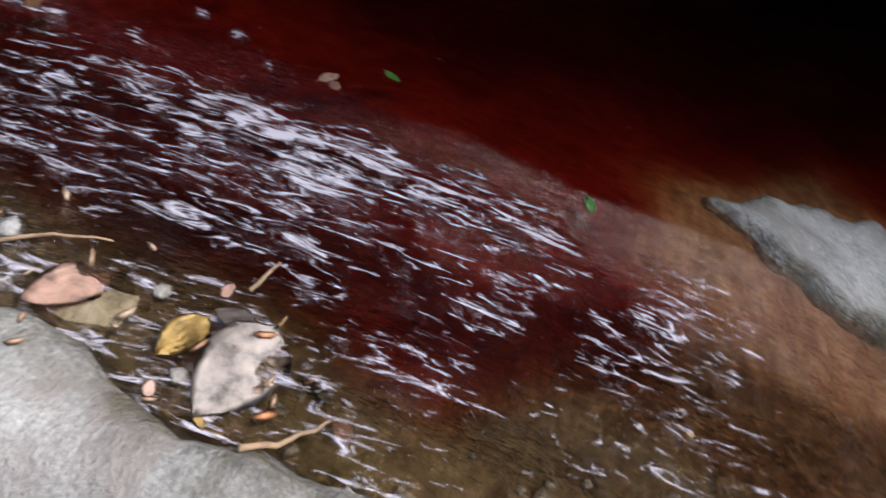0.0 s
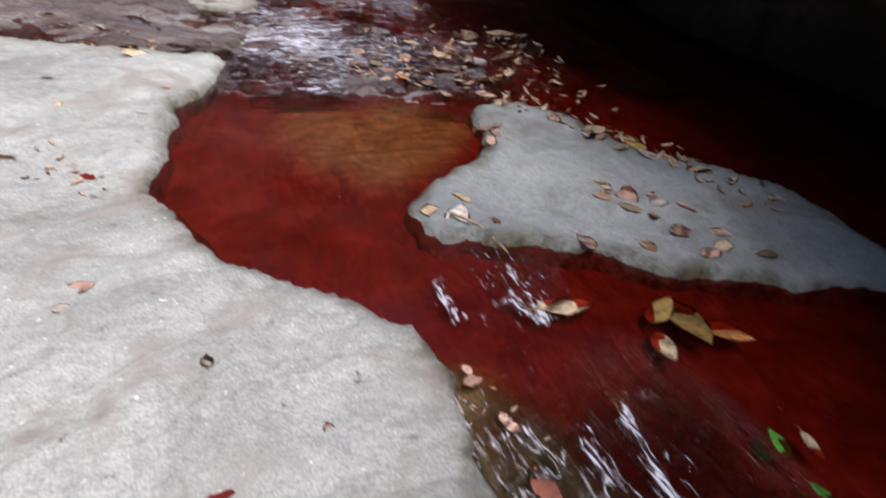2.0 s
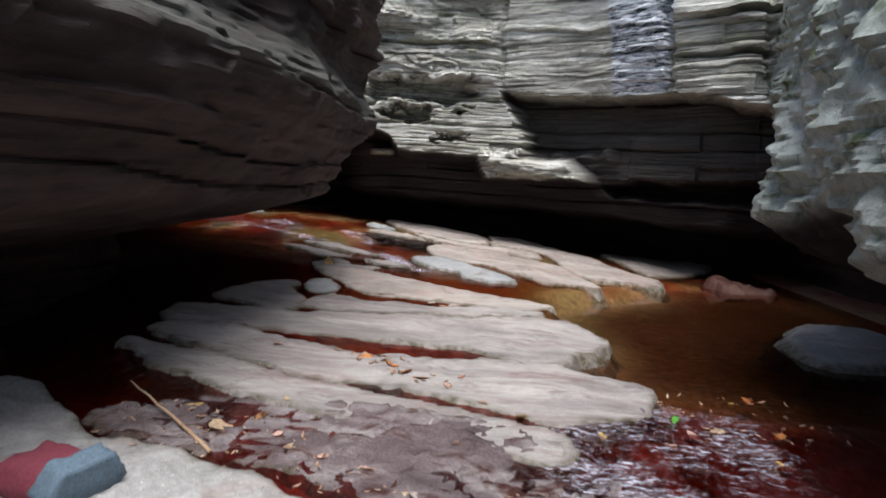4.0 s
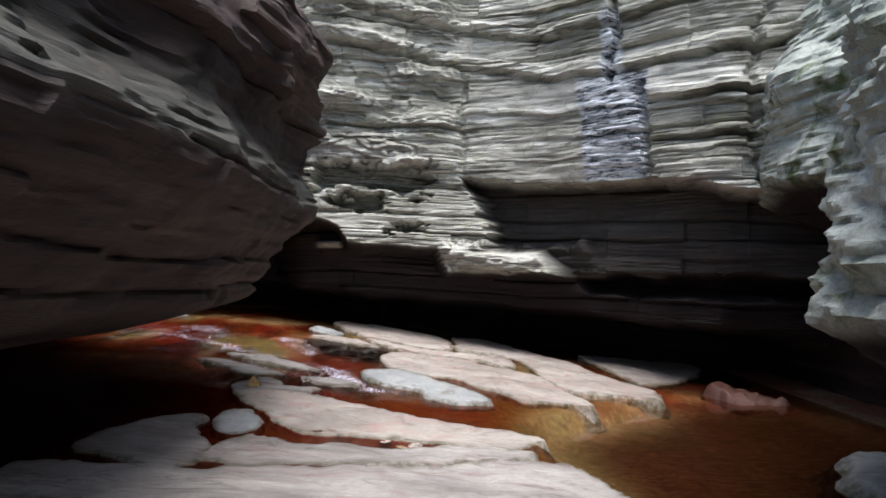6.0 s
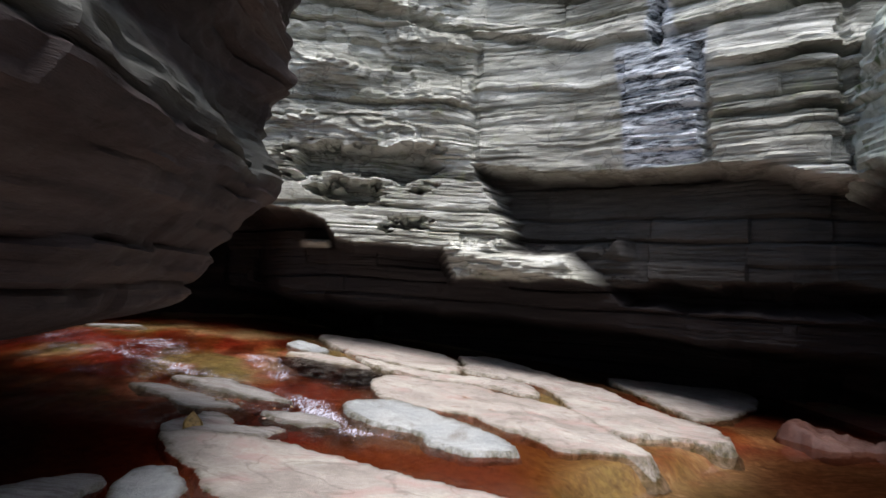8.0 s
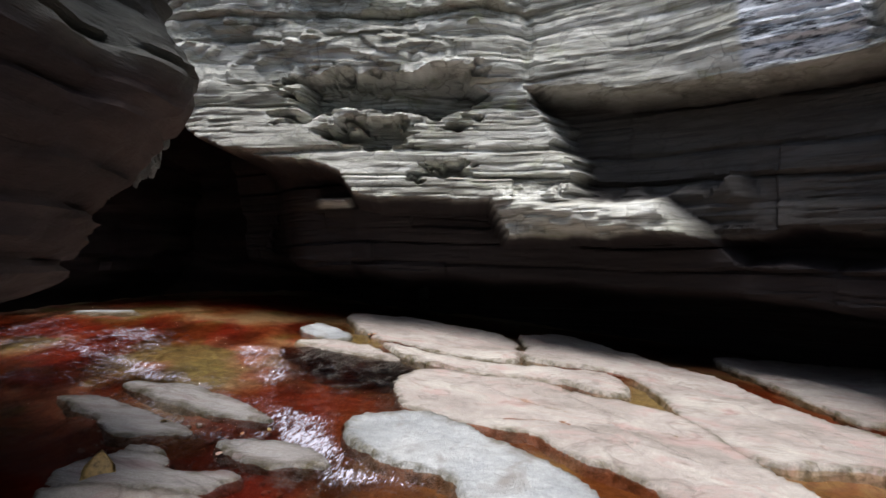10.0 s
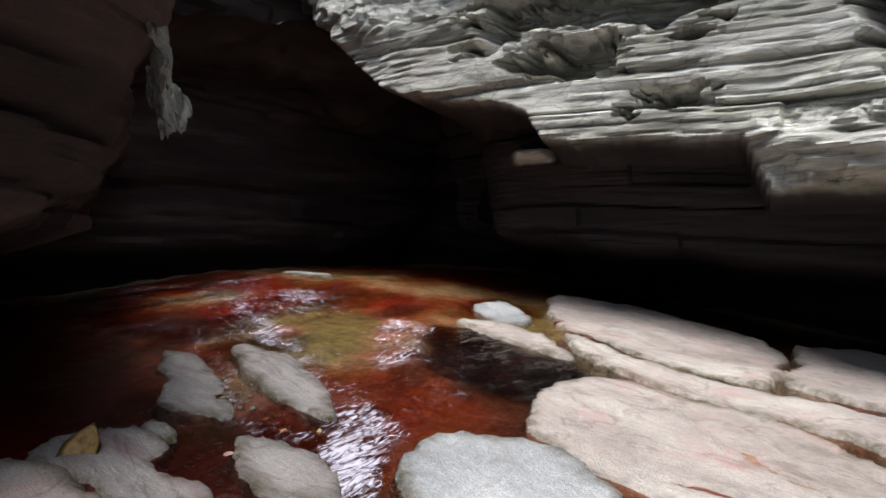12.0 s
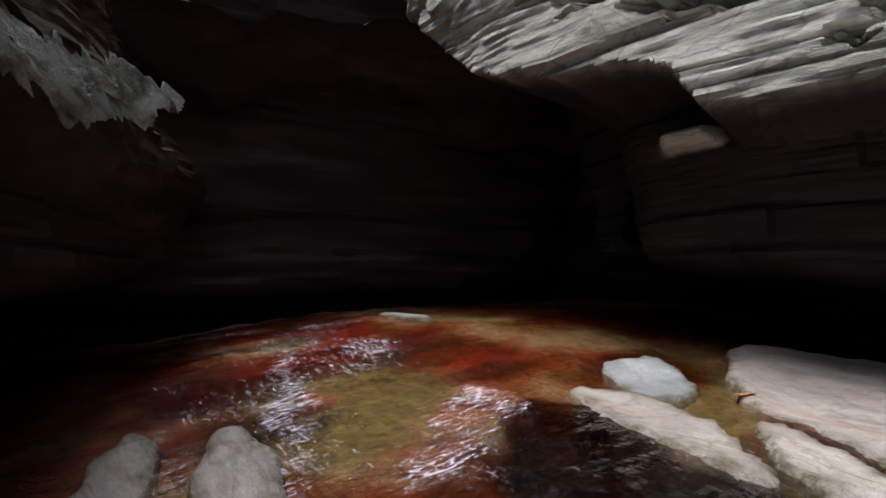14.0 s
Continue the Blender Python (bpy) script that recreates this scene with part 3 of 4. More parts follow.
slab("rock_rib", [(-3.6, 6.2), (-3.0, 6.13), (-1.91, 5.78), (-1.13, 5.62), (-0.37, 5.42), (0.02, 5.24), (-0.18, 5.05), (-1.08, 5.33), (-1.86, 5.45), (-2.6, 5.7)], 0.06, RIB, RIB_LABEL, "rock rib", 0.1, seed=6, group=RIBS, grow=0.11)
slab("rock_rib", [(-3.6, 6.6), (-3.04, 6.73), (-2.21, 6.53), (-1.27, 6.36), (-0.36, 6.5), (0.31, 6.42), (0.76, 6.2), (0.5, 5.71), (0.0, 5.56), (-0.56, 5.72), (-1.19, 5.9), (-1.96, 5.95), (-2.66, 6.21)], 0.06, RIB, RIB_LABEL, "rock rib", 0.1, seed=7, group=RIBS, layers=0.015, grow=0.11)
slab("rock_rib", [(-3.7, 7.3), (-2.95, 7.34), (-2.08, 7.45), (-0.94, 7.62), (0.25, 7.95), (0.62, 7.37), (0.45, 7.03), (-0.08, 6.62), (-0.76, 6.84), (-1.9, 6.83), (-2.88, 6.86), (-3.6, 6.9)], 0.06, RIB, RIB_LABEL, "rock rib", 0.1, seed=8, group=RIBS, layers=0.015, grow=0.11)
slab("rock_rib", [(-2.5, 7.6), (-1.6, 7.7), (-0.6, 7.85), (0.1, 8.15), (-0.2, 8.2), (-0.9, 8.1), (-1.9, 8.0), (-2.45, 7.9)], 0.05, RIB, RIB_LABEL, "rock rib", 0.1, seed=9, group=RIBS, grow=0.10)
slab("rock_slab", [(-3.6, 7.7), (-3.1, 8.5), (-2.85, 8.2), (-2.6, 7.8), (-2.55, 7.5), (-3.0, 7.45)], 0.06, RIB, "pale grey rock slab beside a water groove", seed=10)
slab("rock_rib", [(-2.9, 9.25), (-2.38, 9.32), (-1.66, 9.2), (-1.08, 9.02), (-0.54, 8.86), (-0.02, 8.74), (0.2, 8.6), (-0.17, 8.3), (-0.73, 8.33), (-1.3, 8.36), (-1.87, 8.36), (-2.5, 8.8)], 0.07, PINK, "long pinkish rock rib with a mossy hollow", "rock rib", 0.12, seed=11, group=RIBS, grow=0.10)
slab("boulder", [(-2.79, 8.43), (-2.77, 8.7), (-2.55, 8.67), (-2.39, 8.4), (-2.46, 8.22), (-2.63, 8.2)], 0.05, GREY, "small oval grey rock in shallow water", "boulder", 0.1, 0.025, seed=12)
PSLAB = "pinkish slabs above the pool"
slab("rock_slab", [(-1.6, 11.89), (-1.01, 12.0), (-0.44, 12.02), (0.01, 11.78), (0.5, 11.66), (0.75, 11.25), (0.9, 10.65), (1.05, 10.1), (0.52, 10.05), (0.25, 9.97), (0.07, 10.15), (-0.24, 10.5), (-0.57, 10.76), (-0.98, 10.82), (-1.32, 10.94), (-1.6, 11.2)], 0.08, PINK, "large smooth pinkish rock slab sloping to the pool", "rock slab", 0.12, seed=13, group=PSLAB, cracks=[[(-1.2, 11.9), (-0.6, 11.5), (0.0, 11.2), (0.6, 10.4)], [(-0.9, 11.0), (-0.3, 11.1), (0.1, 10.7), (0.4, 10.2)], [(-0.3, 11.9), (0.1, 11.4), (0.5, 11.1)]])
slab("rock_slab", [(-2.95, 14.3), (-2.4, 14.9), (-1.44, 14.6), (-0.8, 14.2), (-0.68, 12.95), (-0.82, 12.68), (-1.38, 12.68), (-1.91, 12.88), (-2.3, 13.0)], 0.09, PINK, "pale cream rock slab under the undercut wall", "rock slab", 0.12, seed=14, group=PSLAB)
slab("rock_slab", [(-2.03, 12.72), (-1.61, 12.58), (-1.09, 12.52), (-0.66, 12.5), (-0.18, 12.62), (0.2, 12.62), (0.36, 12.25), (0.25, 11.98), (0.1, 11.98), (-0.2, 12.16), (-0.8, 12.12), (-1.35, 12.2), (-1.74, 12.36)], 0.08, PINK, "narrow tongue-shaped pinkish rock slab between channels", "rock slab", 0.1, seed=15, group=PSLAB)
slab("rock_slab", [(-0.55, 14.6), (0.0, 15.0), (0.5, 14.5), (1.3, 13.3), (1.75, 12.1), (2.14, 11.65), (2.2, 11.1), (1.48, 10.82), (0.95, 10.8), (0.72, 11.5), (0.62, 12.35), (0.3, 12.86), (-0.5, 12.9), (-0.58, 13.6)], 0.09, PINK, "long cream rock slab running down to the pool", "rock slab", 0.12, seed=16, group=PSLAB, cracks=[[(0.2, 14.2), (0.8, 13.0), (1.3, 12.0), (1.6, 11.0)], [(-0.3, 13.6), (0.5, 13.2)]])
slab("rock_slab", [(2.0, 15.0), (3.4, 15.2), (4.2, 14.4), (3.0, 12.7), (2.3, 12.05), (2.15, 12.6), (1.95, 13.7)], 0.1, PINK, "cream rock slab at the dark foot of the wall", "rock slab", 0.15, seed=17, group=PSLAB)
slab("rock_slab", [(-2.98, 12.42), (-2.66, 12.62), (-2.25, 12.56), (-1.95, 12.34), (-1.76, 12.18), (-2.05, 12.16), (-2.4, 12.28)], 0.07, PINK, "narrow pale rock strip beside a black wet pool", "rock slab", 0.08, seed=18, group=PSLAB)
slab("boulder", [(-3.02, 12.89), (-3.0, 13.3), (-2.62, 13.0), (-2.65, 12.62)], 0.06, GREY, "small oval grey-green rock in the stream", "boulder", 0.08, 0.025, seed=19)
slab("rock_slab", [(-1.75, 10.37), (-1.65, 10.69), (-1.31, 10.83), (-0.93, 10.68), (-0.58, 10.36), (-0.32, 10.08), (-0.18, 9.74), (-0.45, 9.62), (-0.8, 9.7), (-1.03, 9.97), (-1.44, 10.13)], 0.08, GREY, "smooth grey rock slab beside a small cascade", "rock slab", 0.14, seed=20, group=PSLAB)
slab("boulder", [(-3.54, 10.68), (-3.56, 10.82), (-3.14, 10.79), (-2.7, 10.70), (-2.34, 10.49), (-2.34, 10.40), (-2.67, 10.42), (-3.13, 10.52)], 0.07, RIB, "oval cream rock in the red stream", "boulder", 0.1, 0.02, seed=21, grow=0.05, ragged=0.03)
slab("boulder", [(-3.65, 10.22), (-3.88, 10.38), (-3.56, 10.45), (-3.13, 10.33), (-2.68, 10.12), (-2.81, 10.04), (-3.09, 9.98), (-3.33, 10.1)], 0.05, RIB, "pale cream rock beside the red stream", "boulder", 0.1, 0.02, seed=22, grow=0.05, ragged=0.04)
slab("boulder", [(-2.9, 9.74), (-2.92, 9.84), (-2.77, 9.87), (-2.62, 9.81), (-2.7, 9.73)], 0.05, RIB, "small pale rock at the shadow's edge", "boulder", 0.08, 0.02, seed=27, grow=0.0, ragged=0.02)
slab("boulder", [(-2.42, 9.97), (-2.23, 10.1), (-1.97, 10.06), (-1.74, 9.92), (-1.92, 9.82), (-2.19, 9.88)], 0.05, RIB, "low cream rock among yellow-green algae", "boulder", 0.1, 0.025, seed=23)
slab("boulder", [(-3.0, 9.55), (-2.65, 9.75), (-2.44, 9.66), (-2.15, 9.66), (-2.25, 9.45), (-2.54, 9.4), (-2.9, 9.4)], 0.05, RIB, "low pale rock at the shadow's edge", "boulder", 0.1, 0.025, seed=24)
# made-up pale slab where the far water mirrors the sky
slab("boulder", [(-6.3, 13.05), (-5.9, 13.3), (-5.3, 13.25), (-5.2, 13.0), (-5.6, 12.85), (-6.1, 12.85)], 0.04, GREY, "pale slab standing in for sky reflected on far water", "boulder", 0.2, 0.03, seed=28, grow=0.0, rough=0.004, ragged=0.02)
slab("boulder", [(2.66, 7.7), (2.85, 8.2), (3.3, 8.8), (3.9, 8.6), (3.7, 7.6), (3.06, 7.3), (2.76, 7.4)], 0.13, GREY, "pale rock island standing in the brown pool", "boulder", 0.25, 0.03, seed=25)
slab("boulder", [(3.2, 11.7), (3.35, 11.9), (3.75, 11.7), (4.0, 11.35), (3.6, 11.35), (3.35, 11.45)], 0.12, REDROCK, "reddish-brown rock lump at the pool's dark edge", "boulder", 0.15, 0.025, seed=26, rough=0.06)


# ---- the gorge walls: bedded rock with undercut feet ----
def strata(s, z, seed, dip=0.0, size=0.22, depth=0.1):
    """How far each bed stands out, for places along the wall and up it."""
    h = z + dip * s + 0.07 * fbm(s * 0.5, z * 0.5, 0, 3, seed)
    q = h / size + 1.1 * fbm(h * 1.1, 0 * s, 0, 3, seed + 1)
    i, f = np.floor(q), q - np.floor(q)
    lev = lambda k: vnoise(np.stack([k.ravel() * 1.7 + 0.5, np.floor(s.ravel() * 0.8 + 3.1 * np.sin(k.ravel() * 12.9)) * 0.9, 0 * k.ravel()], 1), seed + 2).reshape(k.shape)
    a, b = lev(i), lev(i + 1)
    step = a + (b - a) * ss(0.88, 1.0, f)
    groove = -0.9 * ss(0.14, 0.0, np.abs(f - 0.93)) * (0.3 + 0.7 * (np.sin(i * 7.7) > -0.2))
    q2 = h / (size * 0.27) + 0.8 * fbm(h * 3.1, s * 0.15, 0, 2, seed + 5)
    f2 = q2 - np.floor(q2)
    thin = -ss(0.25, 0.0, np.abs(f2 - 0.85)) * ss(-0.2, 0.5, fbm(s * 0.7, h * 2, 0, 3, seed + 6))
    return depth * (step + groove + 0.3 * thin)


def wall(name, line, z0, z1, profile, mat, label, seed, step=0.06, bed=0.22, depth=0.1, dip=0.0, rough=0.05, wet=None, thick=2.0, painted_shading=None, recess=None, toward=(0, 0), calm=None):
    """A wall along a plan line (the gorge lies to the line's right); profile(s, z) is how far it stands out into the gorge."""
    p = np.array(line, float)
    seg = np.r_[0, np.cumsum(np.hypot(*np.diff(p, axis=0).T))]
    s = np.arange(0, seg[-1], step)
    fx, fy = np.interp(s, seg, p[:, 0]), np.interp(s, seg, p[:, 1])
    k = np.ones(15) / 15
    fx, fy = (np.convolve(np.pad(v, 7, "edge"), k, "valid") for v in (fx, fy))
    tx, ty = np.gradient(fx), np.gradient(fy)
    ln = np.hypot(tx, ty)
    nx, ny = ty / ln, -tx / ln
    z = np.arange(z0, z1, step * 0.6)
    S, Zg = np.meshgrid(s, z)
    quiet = 1.0 if calm is None else calm(S, Zg)
    out = profile(S, Zg) + quiet * strata(S, Zg, seed, dip, bed, depth) + rough * fbm(S * 1.2, Zg * 1.6, 0, 5, seed + 7) + rough * 0.25 * fbm(S * 3, Zg * 22, 0, 3, seed + 8)
    X, Y = fx + nx * out, fy + ny * out
    if recess is not None:
        X, Y = X + toward[0] * recess(S, Zg), Y + toward[1] * recess(S, Zg)
    w = np.zeros_like(X) if wet is None else wet(S, Zg)
    # back face and top close the wall as a solid
    bx, by = fx - nx * thick, fy - ny * thick
    if recess is not None:
        bx, by = fx + toward[0] * thick, fy + toward[1] * thick
    X = np.vstack([X, bx[None], np.broadcast_to(bx, (1, len(s)))])
    Y = np.vstack([Y, by[None], np.broadcast_to(by, (1, len(s)))])
    Zg = np.vstack([Zg, np.full((1, len(s)), z1), np.full((1, len(s)), z0)])
    w = np.vstack([w, w[:2] * 0])
    sh = np.zeros_like(w) if painted_shading is None else painted_shading(np.vstack([S, S[:2]]), Zg)
    ob = grid_object(name, X, Y, Zg, mat, attributes=(("wet", w), ("painted_shading", sh)))
    return tagged(ob, label, "rock wall", kind="structure")


# back wall, a hollow bay: pale above a lip that steps up, dark and hollowed below it
def along(s, *pairs):
    """Height of an edge along the wall, from (place, height) pairs."""
    return np.interp(s, [p[0] for p in pairs], [p[1] for p in pairs])


def jag(s, z, seed, size=1.0):
    return 0.10 * fbm(s * 1.6 / size, z * 2.4 / size, 0, 4, seed, 0.6)


def back_lips(s, z):
    """Where the pale face ends, where the recess under the right-hand lip lies, and where the foot is undercut."""
    low = along(s, (3.4, 4.7), (4.7, 3.9), (5.4, 3.3), (6.1, 2.92), (7.05, 2.74), (7.4, 2.70), (7.6, 2.40), (8.2, 2.34), (9.2, 2.34), (9.4, 1.92), (18, 1.86)) + 0.5 * jag(s, 0 * z, 88, 0.7)
    lip = along(s, (9.4, 3.72), (9.9, 3.56), (11.4, 3.40), (12.9, 3.40), (14.2, 3.12), (16, 3.0)) + 0.25 * jag(s, 0 * z, 90, 0.5)
    edge = along(z, (1.9, 9.3), (2.4, 10.2), (2.85, 10.15), (3.6, 9.55)) + 1.5 * jag(s, z * 2, 91)
    hole = ss(-0.12, 0.12, s - edge) * ss(0.0, 0.10, lip - z) * ss(-0.14, 0.02, z - along(s, (11.0, 2.36), (11.6, 1.6)) - 0.6 * jag(s, 0 * z, 89))
    foot = along(s, (4.0, 1.75), (6.0, 1.62), (8.0, 1.50), (10.7, 1.26), (12.6, 1.12), (16, 1.0)) + 0.3 * jag(s, 0 * z, 92)
    return low, hole, foot


def back_pockets(s, z):
    """Dark scooped hollows in the pale face."""
    w = z + 1.1 * jag(s * 1.4, z * 2, 98, 0.6) + 0.03 * fbm(s * 7, z * 14, 0, 3, 81)
    u = s + 2.2 * jag(s * 1.5, z * 3, 99, 0.8)
    a = ss(6.75, 6.95, u) * ss(9.15, 8.9, u) * ss(3.26, 3.42, w + 0.10 * np.sin(3 * s)) * ss(3.80, 3.72, w + 0.06 * np.sin(4 * s + 1))
    b = ss(1.0, 0.55, np.hypot((u - 7.85) / 0.72, (w - 3.08) / 0.17))
    c = ss(1.0, 0.5, np.hypot((u - 8.55) / 0.34, (w - 2.66) / 0.11))
    return np.maximum.reduce([a, b, 0.7 * c])


def back_profile(s, z):
    low, hole, foot = back_lips(s, z)
    lean = 0.09 * np.clip(z - 3.4, 0, 9) + 0.15 * ss(4.4, 3.4, s)
    # thick beds split by deep grooves that run across the bay
    for pairs, deep, width in ((((7, 5.9), (9.5, 5.55), (11.1, 5.22), (12.1, 5.08), (14.7, 5.13)), 0.26, 0.07), (((7, 6.5), (9.2, 6.24), (11.2, 5.88), (12.3, 5.88), (14, 6.0)), 0.24, 0.06), (((12.9, 4.55), (15, 4.5)), 0.18, 0.05), (((12.9, 3.95), (15, 3.85)), 0.16, 0.05), (((9.6, 4.72), (11.6, 4.55), (12.9, 4.5)), 0.10, 0.03), (((7, 7.3), (15, 7.0)), 0.25, 0.07), (((9.6, 3.86), (12.9, 3.72)), 0.05, 0.02)):
        g = along(s, *pairs) + 0.35 * jag(s, 0 * z, 84, 0.7)
        live = ss(pairs[0][0] - 0.1, pairs[0][0] + 0.2, s)
        lean = lean - deep * live * ss(width, 0.25 * width, np.abs(z - g)) * (0.65 + 0.5 * fbm(s * 1.2, 0 * z, 0, 2, 85)) + 0.35 * deep * live * ss(2.2 * width, width, np.abs(z - g - 1.6 * width))
    for at, z0, z1, deep in ((12.36, 4.9, 9, 0.22), (12.93, 3.4, 4.9, 0.14), (9.7, 3.6, 5.4, 0.08), (14.4, 3.1, 6.5, 0.12)):
        lean = lean - deep * ss(0.09, 0.02, np.abs(s - at - 1.2 * jag(0 * s, z, 86, 0.8))) * ss(z0, z0 + 0.1, z) * ss(z1, z1 - 0.1, z)
    rubble = ss(9.7, 9.2, s + 0.3 * jag(s, z, 87)) * ss(3.3, 3.7, z)
    lump = rubble * (0.17 * np.round(3 * fbm(s * 1.1, z * 2.6, 0, 2, 95)) / 3 + 0.07 * np.abs(fbm(s * 3.2, z * 5, 0, 3, 97)))
    block = 0.28 * ss(9.2, 9.5, s + 0.5 * (z - 2.2)) * ss(12.0, 11.6, s + jag(s, z, 94)) * ss(1.84, 1.94, z + 0.9 * jag(s * 2, z, 83, 0.7)) * ss(2.46, 2.30, z + 1.4 * jag(s * 2, z, 96, 0.7)) * (0.75 + 0.6 * fbm(s * 1.7, z * 6, 0, 3, 82))
    patch = 0.30 * ss(6.85, 7.15, s) * ss(7.52, 7.42, s) * ss(2.29, 2.33, z) * ss(2.41, 2.38, z)
    step = -0.75 * ss(0.0, 0.14, low - z) - 0.9 * ss(6.8, 5.6, s) * ss(0.0, 0.3, low - z)
    cave = -2.3 * ss(0.0, 0.42, foot - z) - 0.30 * np.clip(low - z, 0, 2)
    return lean + lump + block + patch + step + cave - 0.72 * hole - 0.55 * back_pockets(s, z)


def back_calm(s, z):
    """How strongly the thin beds show; the middle of the bay is a smooth face."""
    return 1 - 0.7 * ss(9.7, 10.1, s) * ss(11.9, 11.6, s) * ss(3.4, 3.6, z) * ss(5.3, 5.1, z)


def back_wet(s, z):
    x = s + 0.10 * fbm(s * 3, z * 0.8, 0, 3, 77)
    streak = ss(11.72, 11.80, x) * ss(12.95, 12.85, x) * ss(3.36, 3.45, z) * ss(5.15, 4.95, z)
    seep = ss(12.15, 12.25, x) * ss(12.55, 12.45, x) * ss(4.9, 5.0, z) * ss(6.3, 5.9, z)
    return np.maximum(streak, seep)


def back_painted_shade(s, z):
    # painted shade: dark colour under the lip and in the recess behind the step
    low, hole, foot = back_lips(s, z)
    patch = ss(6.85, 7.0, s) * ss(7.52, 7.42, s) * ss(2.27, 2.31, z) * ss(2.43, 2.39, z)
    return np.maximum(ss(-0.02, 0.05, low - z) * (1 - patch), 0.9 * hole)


wall("wall_north", [(-8.10, 16.88), (-7.0, 15.2), (-6.0, 13.5), (-5.4, 13.05), (-4.0, 12.95), (-2.9, 13.0), (-2.0, 13.15), (-0.5, 13.35), (0.8, 13.0), (2.2, 12.0), (3.2, 11.3), (5.0, 10.9), (7.0, 10.8)], -0.4, 8.6, back_profile, WALL, "pale bedded rock wall with thin ledges and a wet streak", 101, 0.036, 0.30, 0.085, 0.02, 0.05, back_wet, thick=4.6, painted_shading=back_painted_shade, calm=back_calm)


def left_profile(s, z):
    north = ss(18.6, 19.6, s)
    ledge = 0.24 * ss(2.86, 2.46, z + 0.5 * jag(s, 0 * z, 211)) * (1 - north)
    brow = 0.22 * ss(2.95, 3.35, z + 1.2 * jag(s, z, 212)) * ss(14.5, 17.0, s)
    return 0.05 + ledge + brow - (1 - north) * 0.8 * np.clip(z - 4.1, 0, 8) - north * 0.8 * np.clip(z - 2.3, 0, 8) + 0.05 * np.sin(z * 2.1 + s * 0.6)


def left_recess(s, z):
    # an overhanging bulge: it curves in below the shoulder, and its foot lies far back in the dark
    lip = 1.42 + 0.5 * jag(s, 0 * z, 213)
    return 0.72 * ss(2.6, lip, z) + 2.5 * ss(0.12, -0.55, z - lip)


# the ledge top is coloured paler to imitate skylight falling on it
wall("wall_west", [(-3.4, -9.0), (-3.2, 0.0), (-2.85, 3.6), (-2.4, 5.6), (-2.28, 6.6), (-2.26, 8.2), (-2.32, 9.3), (-2.75, 9.62), (-3.3, 9.95), (-4.1, 10.4), (-6.0, 11.1), (-10, 12.2)], -0.4, 5.2, left_profile, DARKWALL, "dark brown overhanging rock wall with a ledge painted skylit", 202, 0.05, 0.30, 0.075, 0.02, 0.10, thick=4.0, recess=left_recess, toward=(-0.9, -0.42), painted_shading=lambda s, z: ss(2.40, 2.52, z + 0.5 * jag(s, 0 * z, 211)) * ss(3.0, 2.7, z + 2.0 * jag(s, z, 214)) * ss(19.2, 18.4, s))


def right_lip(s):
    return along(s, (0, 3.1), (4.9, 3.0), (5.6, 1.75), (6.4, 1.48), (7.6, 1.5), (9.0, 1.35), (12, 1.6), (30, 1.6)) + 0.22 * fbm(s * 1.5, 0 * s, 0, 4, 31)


def right_profile(s, z):
    lip = right_lip(s)
    lumps = 0.15 * np.abs(fbm(s * 2.6, z * 2.6, 0, 4, 35, 0.55)) * ss(5.0, 7.0, s)
    return lumps - 2.4 * ss(0.0, 1.1, lip - z) - 0.25 * ss(-0.1, 0.12, lip - z) - 0.32 * np.clip(z - 2.7, 0, 9) * ss(5.2, 6.2, s) * ss(10.6, 9.4, s) - 0.5 * np.clip(z - 4.4, 0, 9)


# below the lip the rock is coloured dark to imitate deep shade
wall("wall_east", [(4.3, 12.8), (3.6, 11.4), (3.5, 10.4), (3.9, 9.2), (3.9, 8.7), (2.9, 7.95), (1.98, 7.3), (1.92, 6.5), (1.78, 5.7), (1.7, 5.0), (1.85, 4.2), (2.05, 3.0), (2.0, 2.0), (1.62, 1.0), (1.2, 0.1), (1.05, -0.7), (1.5, -2.0), (2.0, -4.0), (2.0, -9.0)], -0.4, 5.6, right_profile, MOSSY, "greenish-grey lichened rock wall with a ragged undercut lip", 303, 0.045, 0.4, 0.05, 0.05, 0.14, painted_shading=lambda s, z: ss(0.08, -0.10, z - right_lip(s)), calm=lambda s, z: 0.35 + 0.5 * ss(6.0, 5.0, s))
# walls added to shut out sky and give the gaps their deep shade
wall("wall_northwest", [(-8.0, 9.0), (-7.6, 13.0), (-7.8, 18.0)], -0.4, 8.6, lambda s, z: 0.15 * z - 0.8 * ss(1.6, 0.4, z), DARKWALL, "added dark wall closing the side passage", 405, 0.12, 0.3, 0.1)
wall("wall_far_north", [(-11.0, 17.6), (0.0, 17.9), (8.0, 17.6)], -0.4, 8.6, lambda s, z: 0.0 * z, DARKWALL, "added backing wall that keeps the undercut foot dark", 407, 0.2, 0.3, 0.1)
wall("wall_northeast", [(5.6, 18.0), (5.6, 4.0), (5.6, -9.5)], -0.4, 5.6, lambda s, z: 0.0 * z, DARKWALL, "added backing wall that keeps the undercut dark", 406, 0.2, 0.3, 0.1)
# unseen wall added across the open gorge behind the camera
wall("wall_south", [(6.0, -8.5), (0.0, -8.9), (-6.0, -8.5)], -0.4, 4.5, lambda s, z: 0.1 * z, DARKWALL, "added unseen wall closing the gorge", 404, 0.15, 0.3, 0.1)


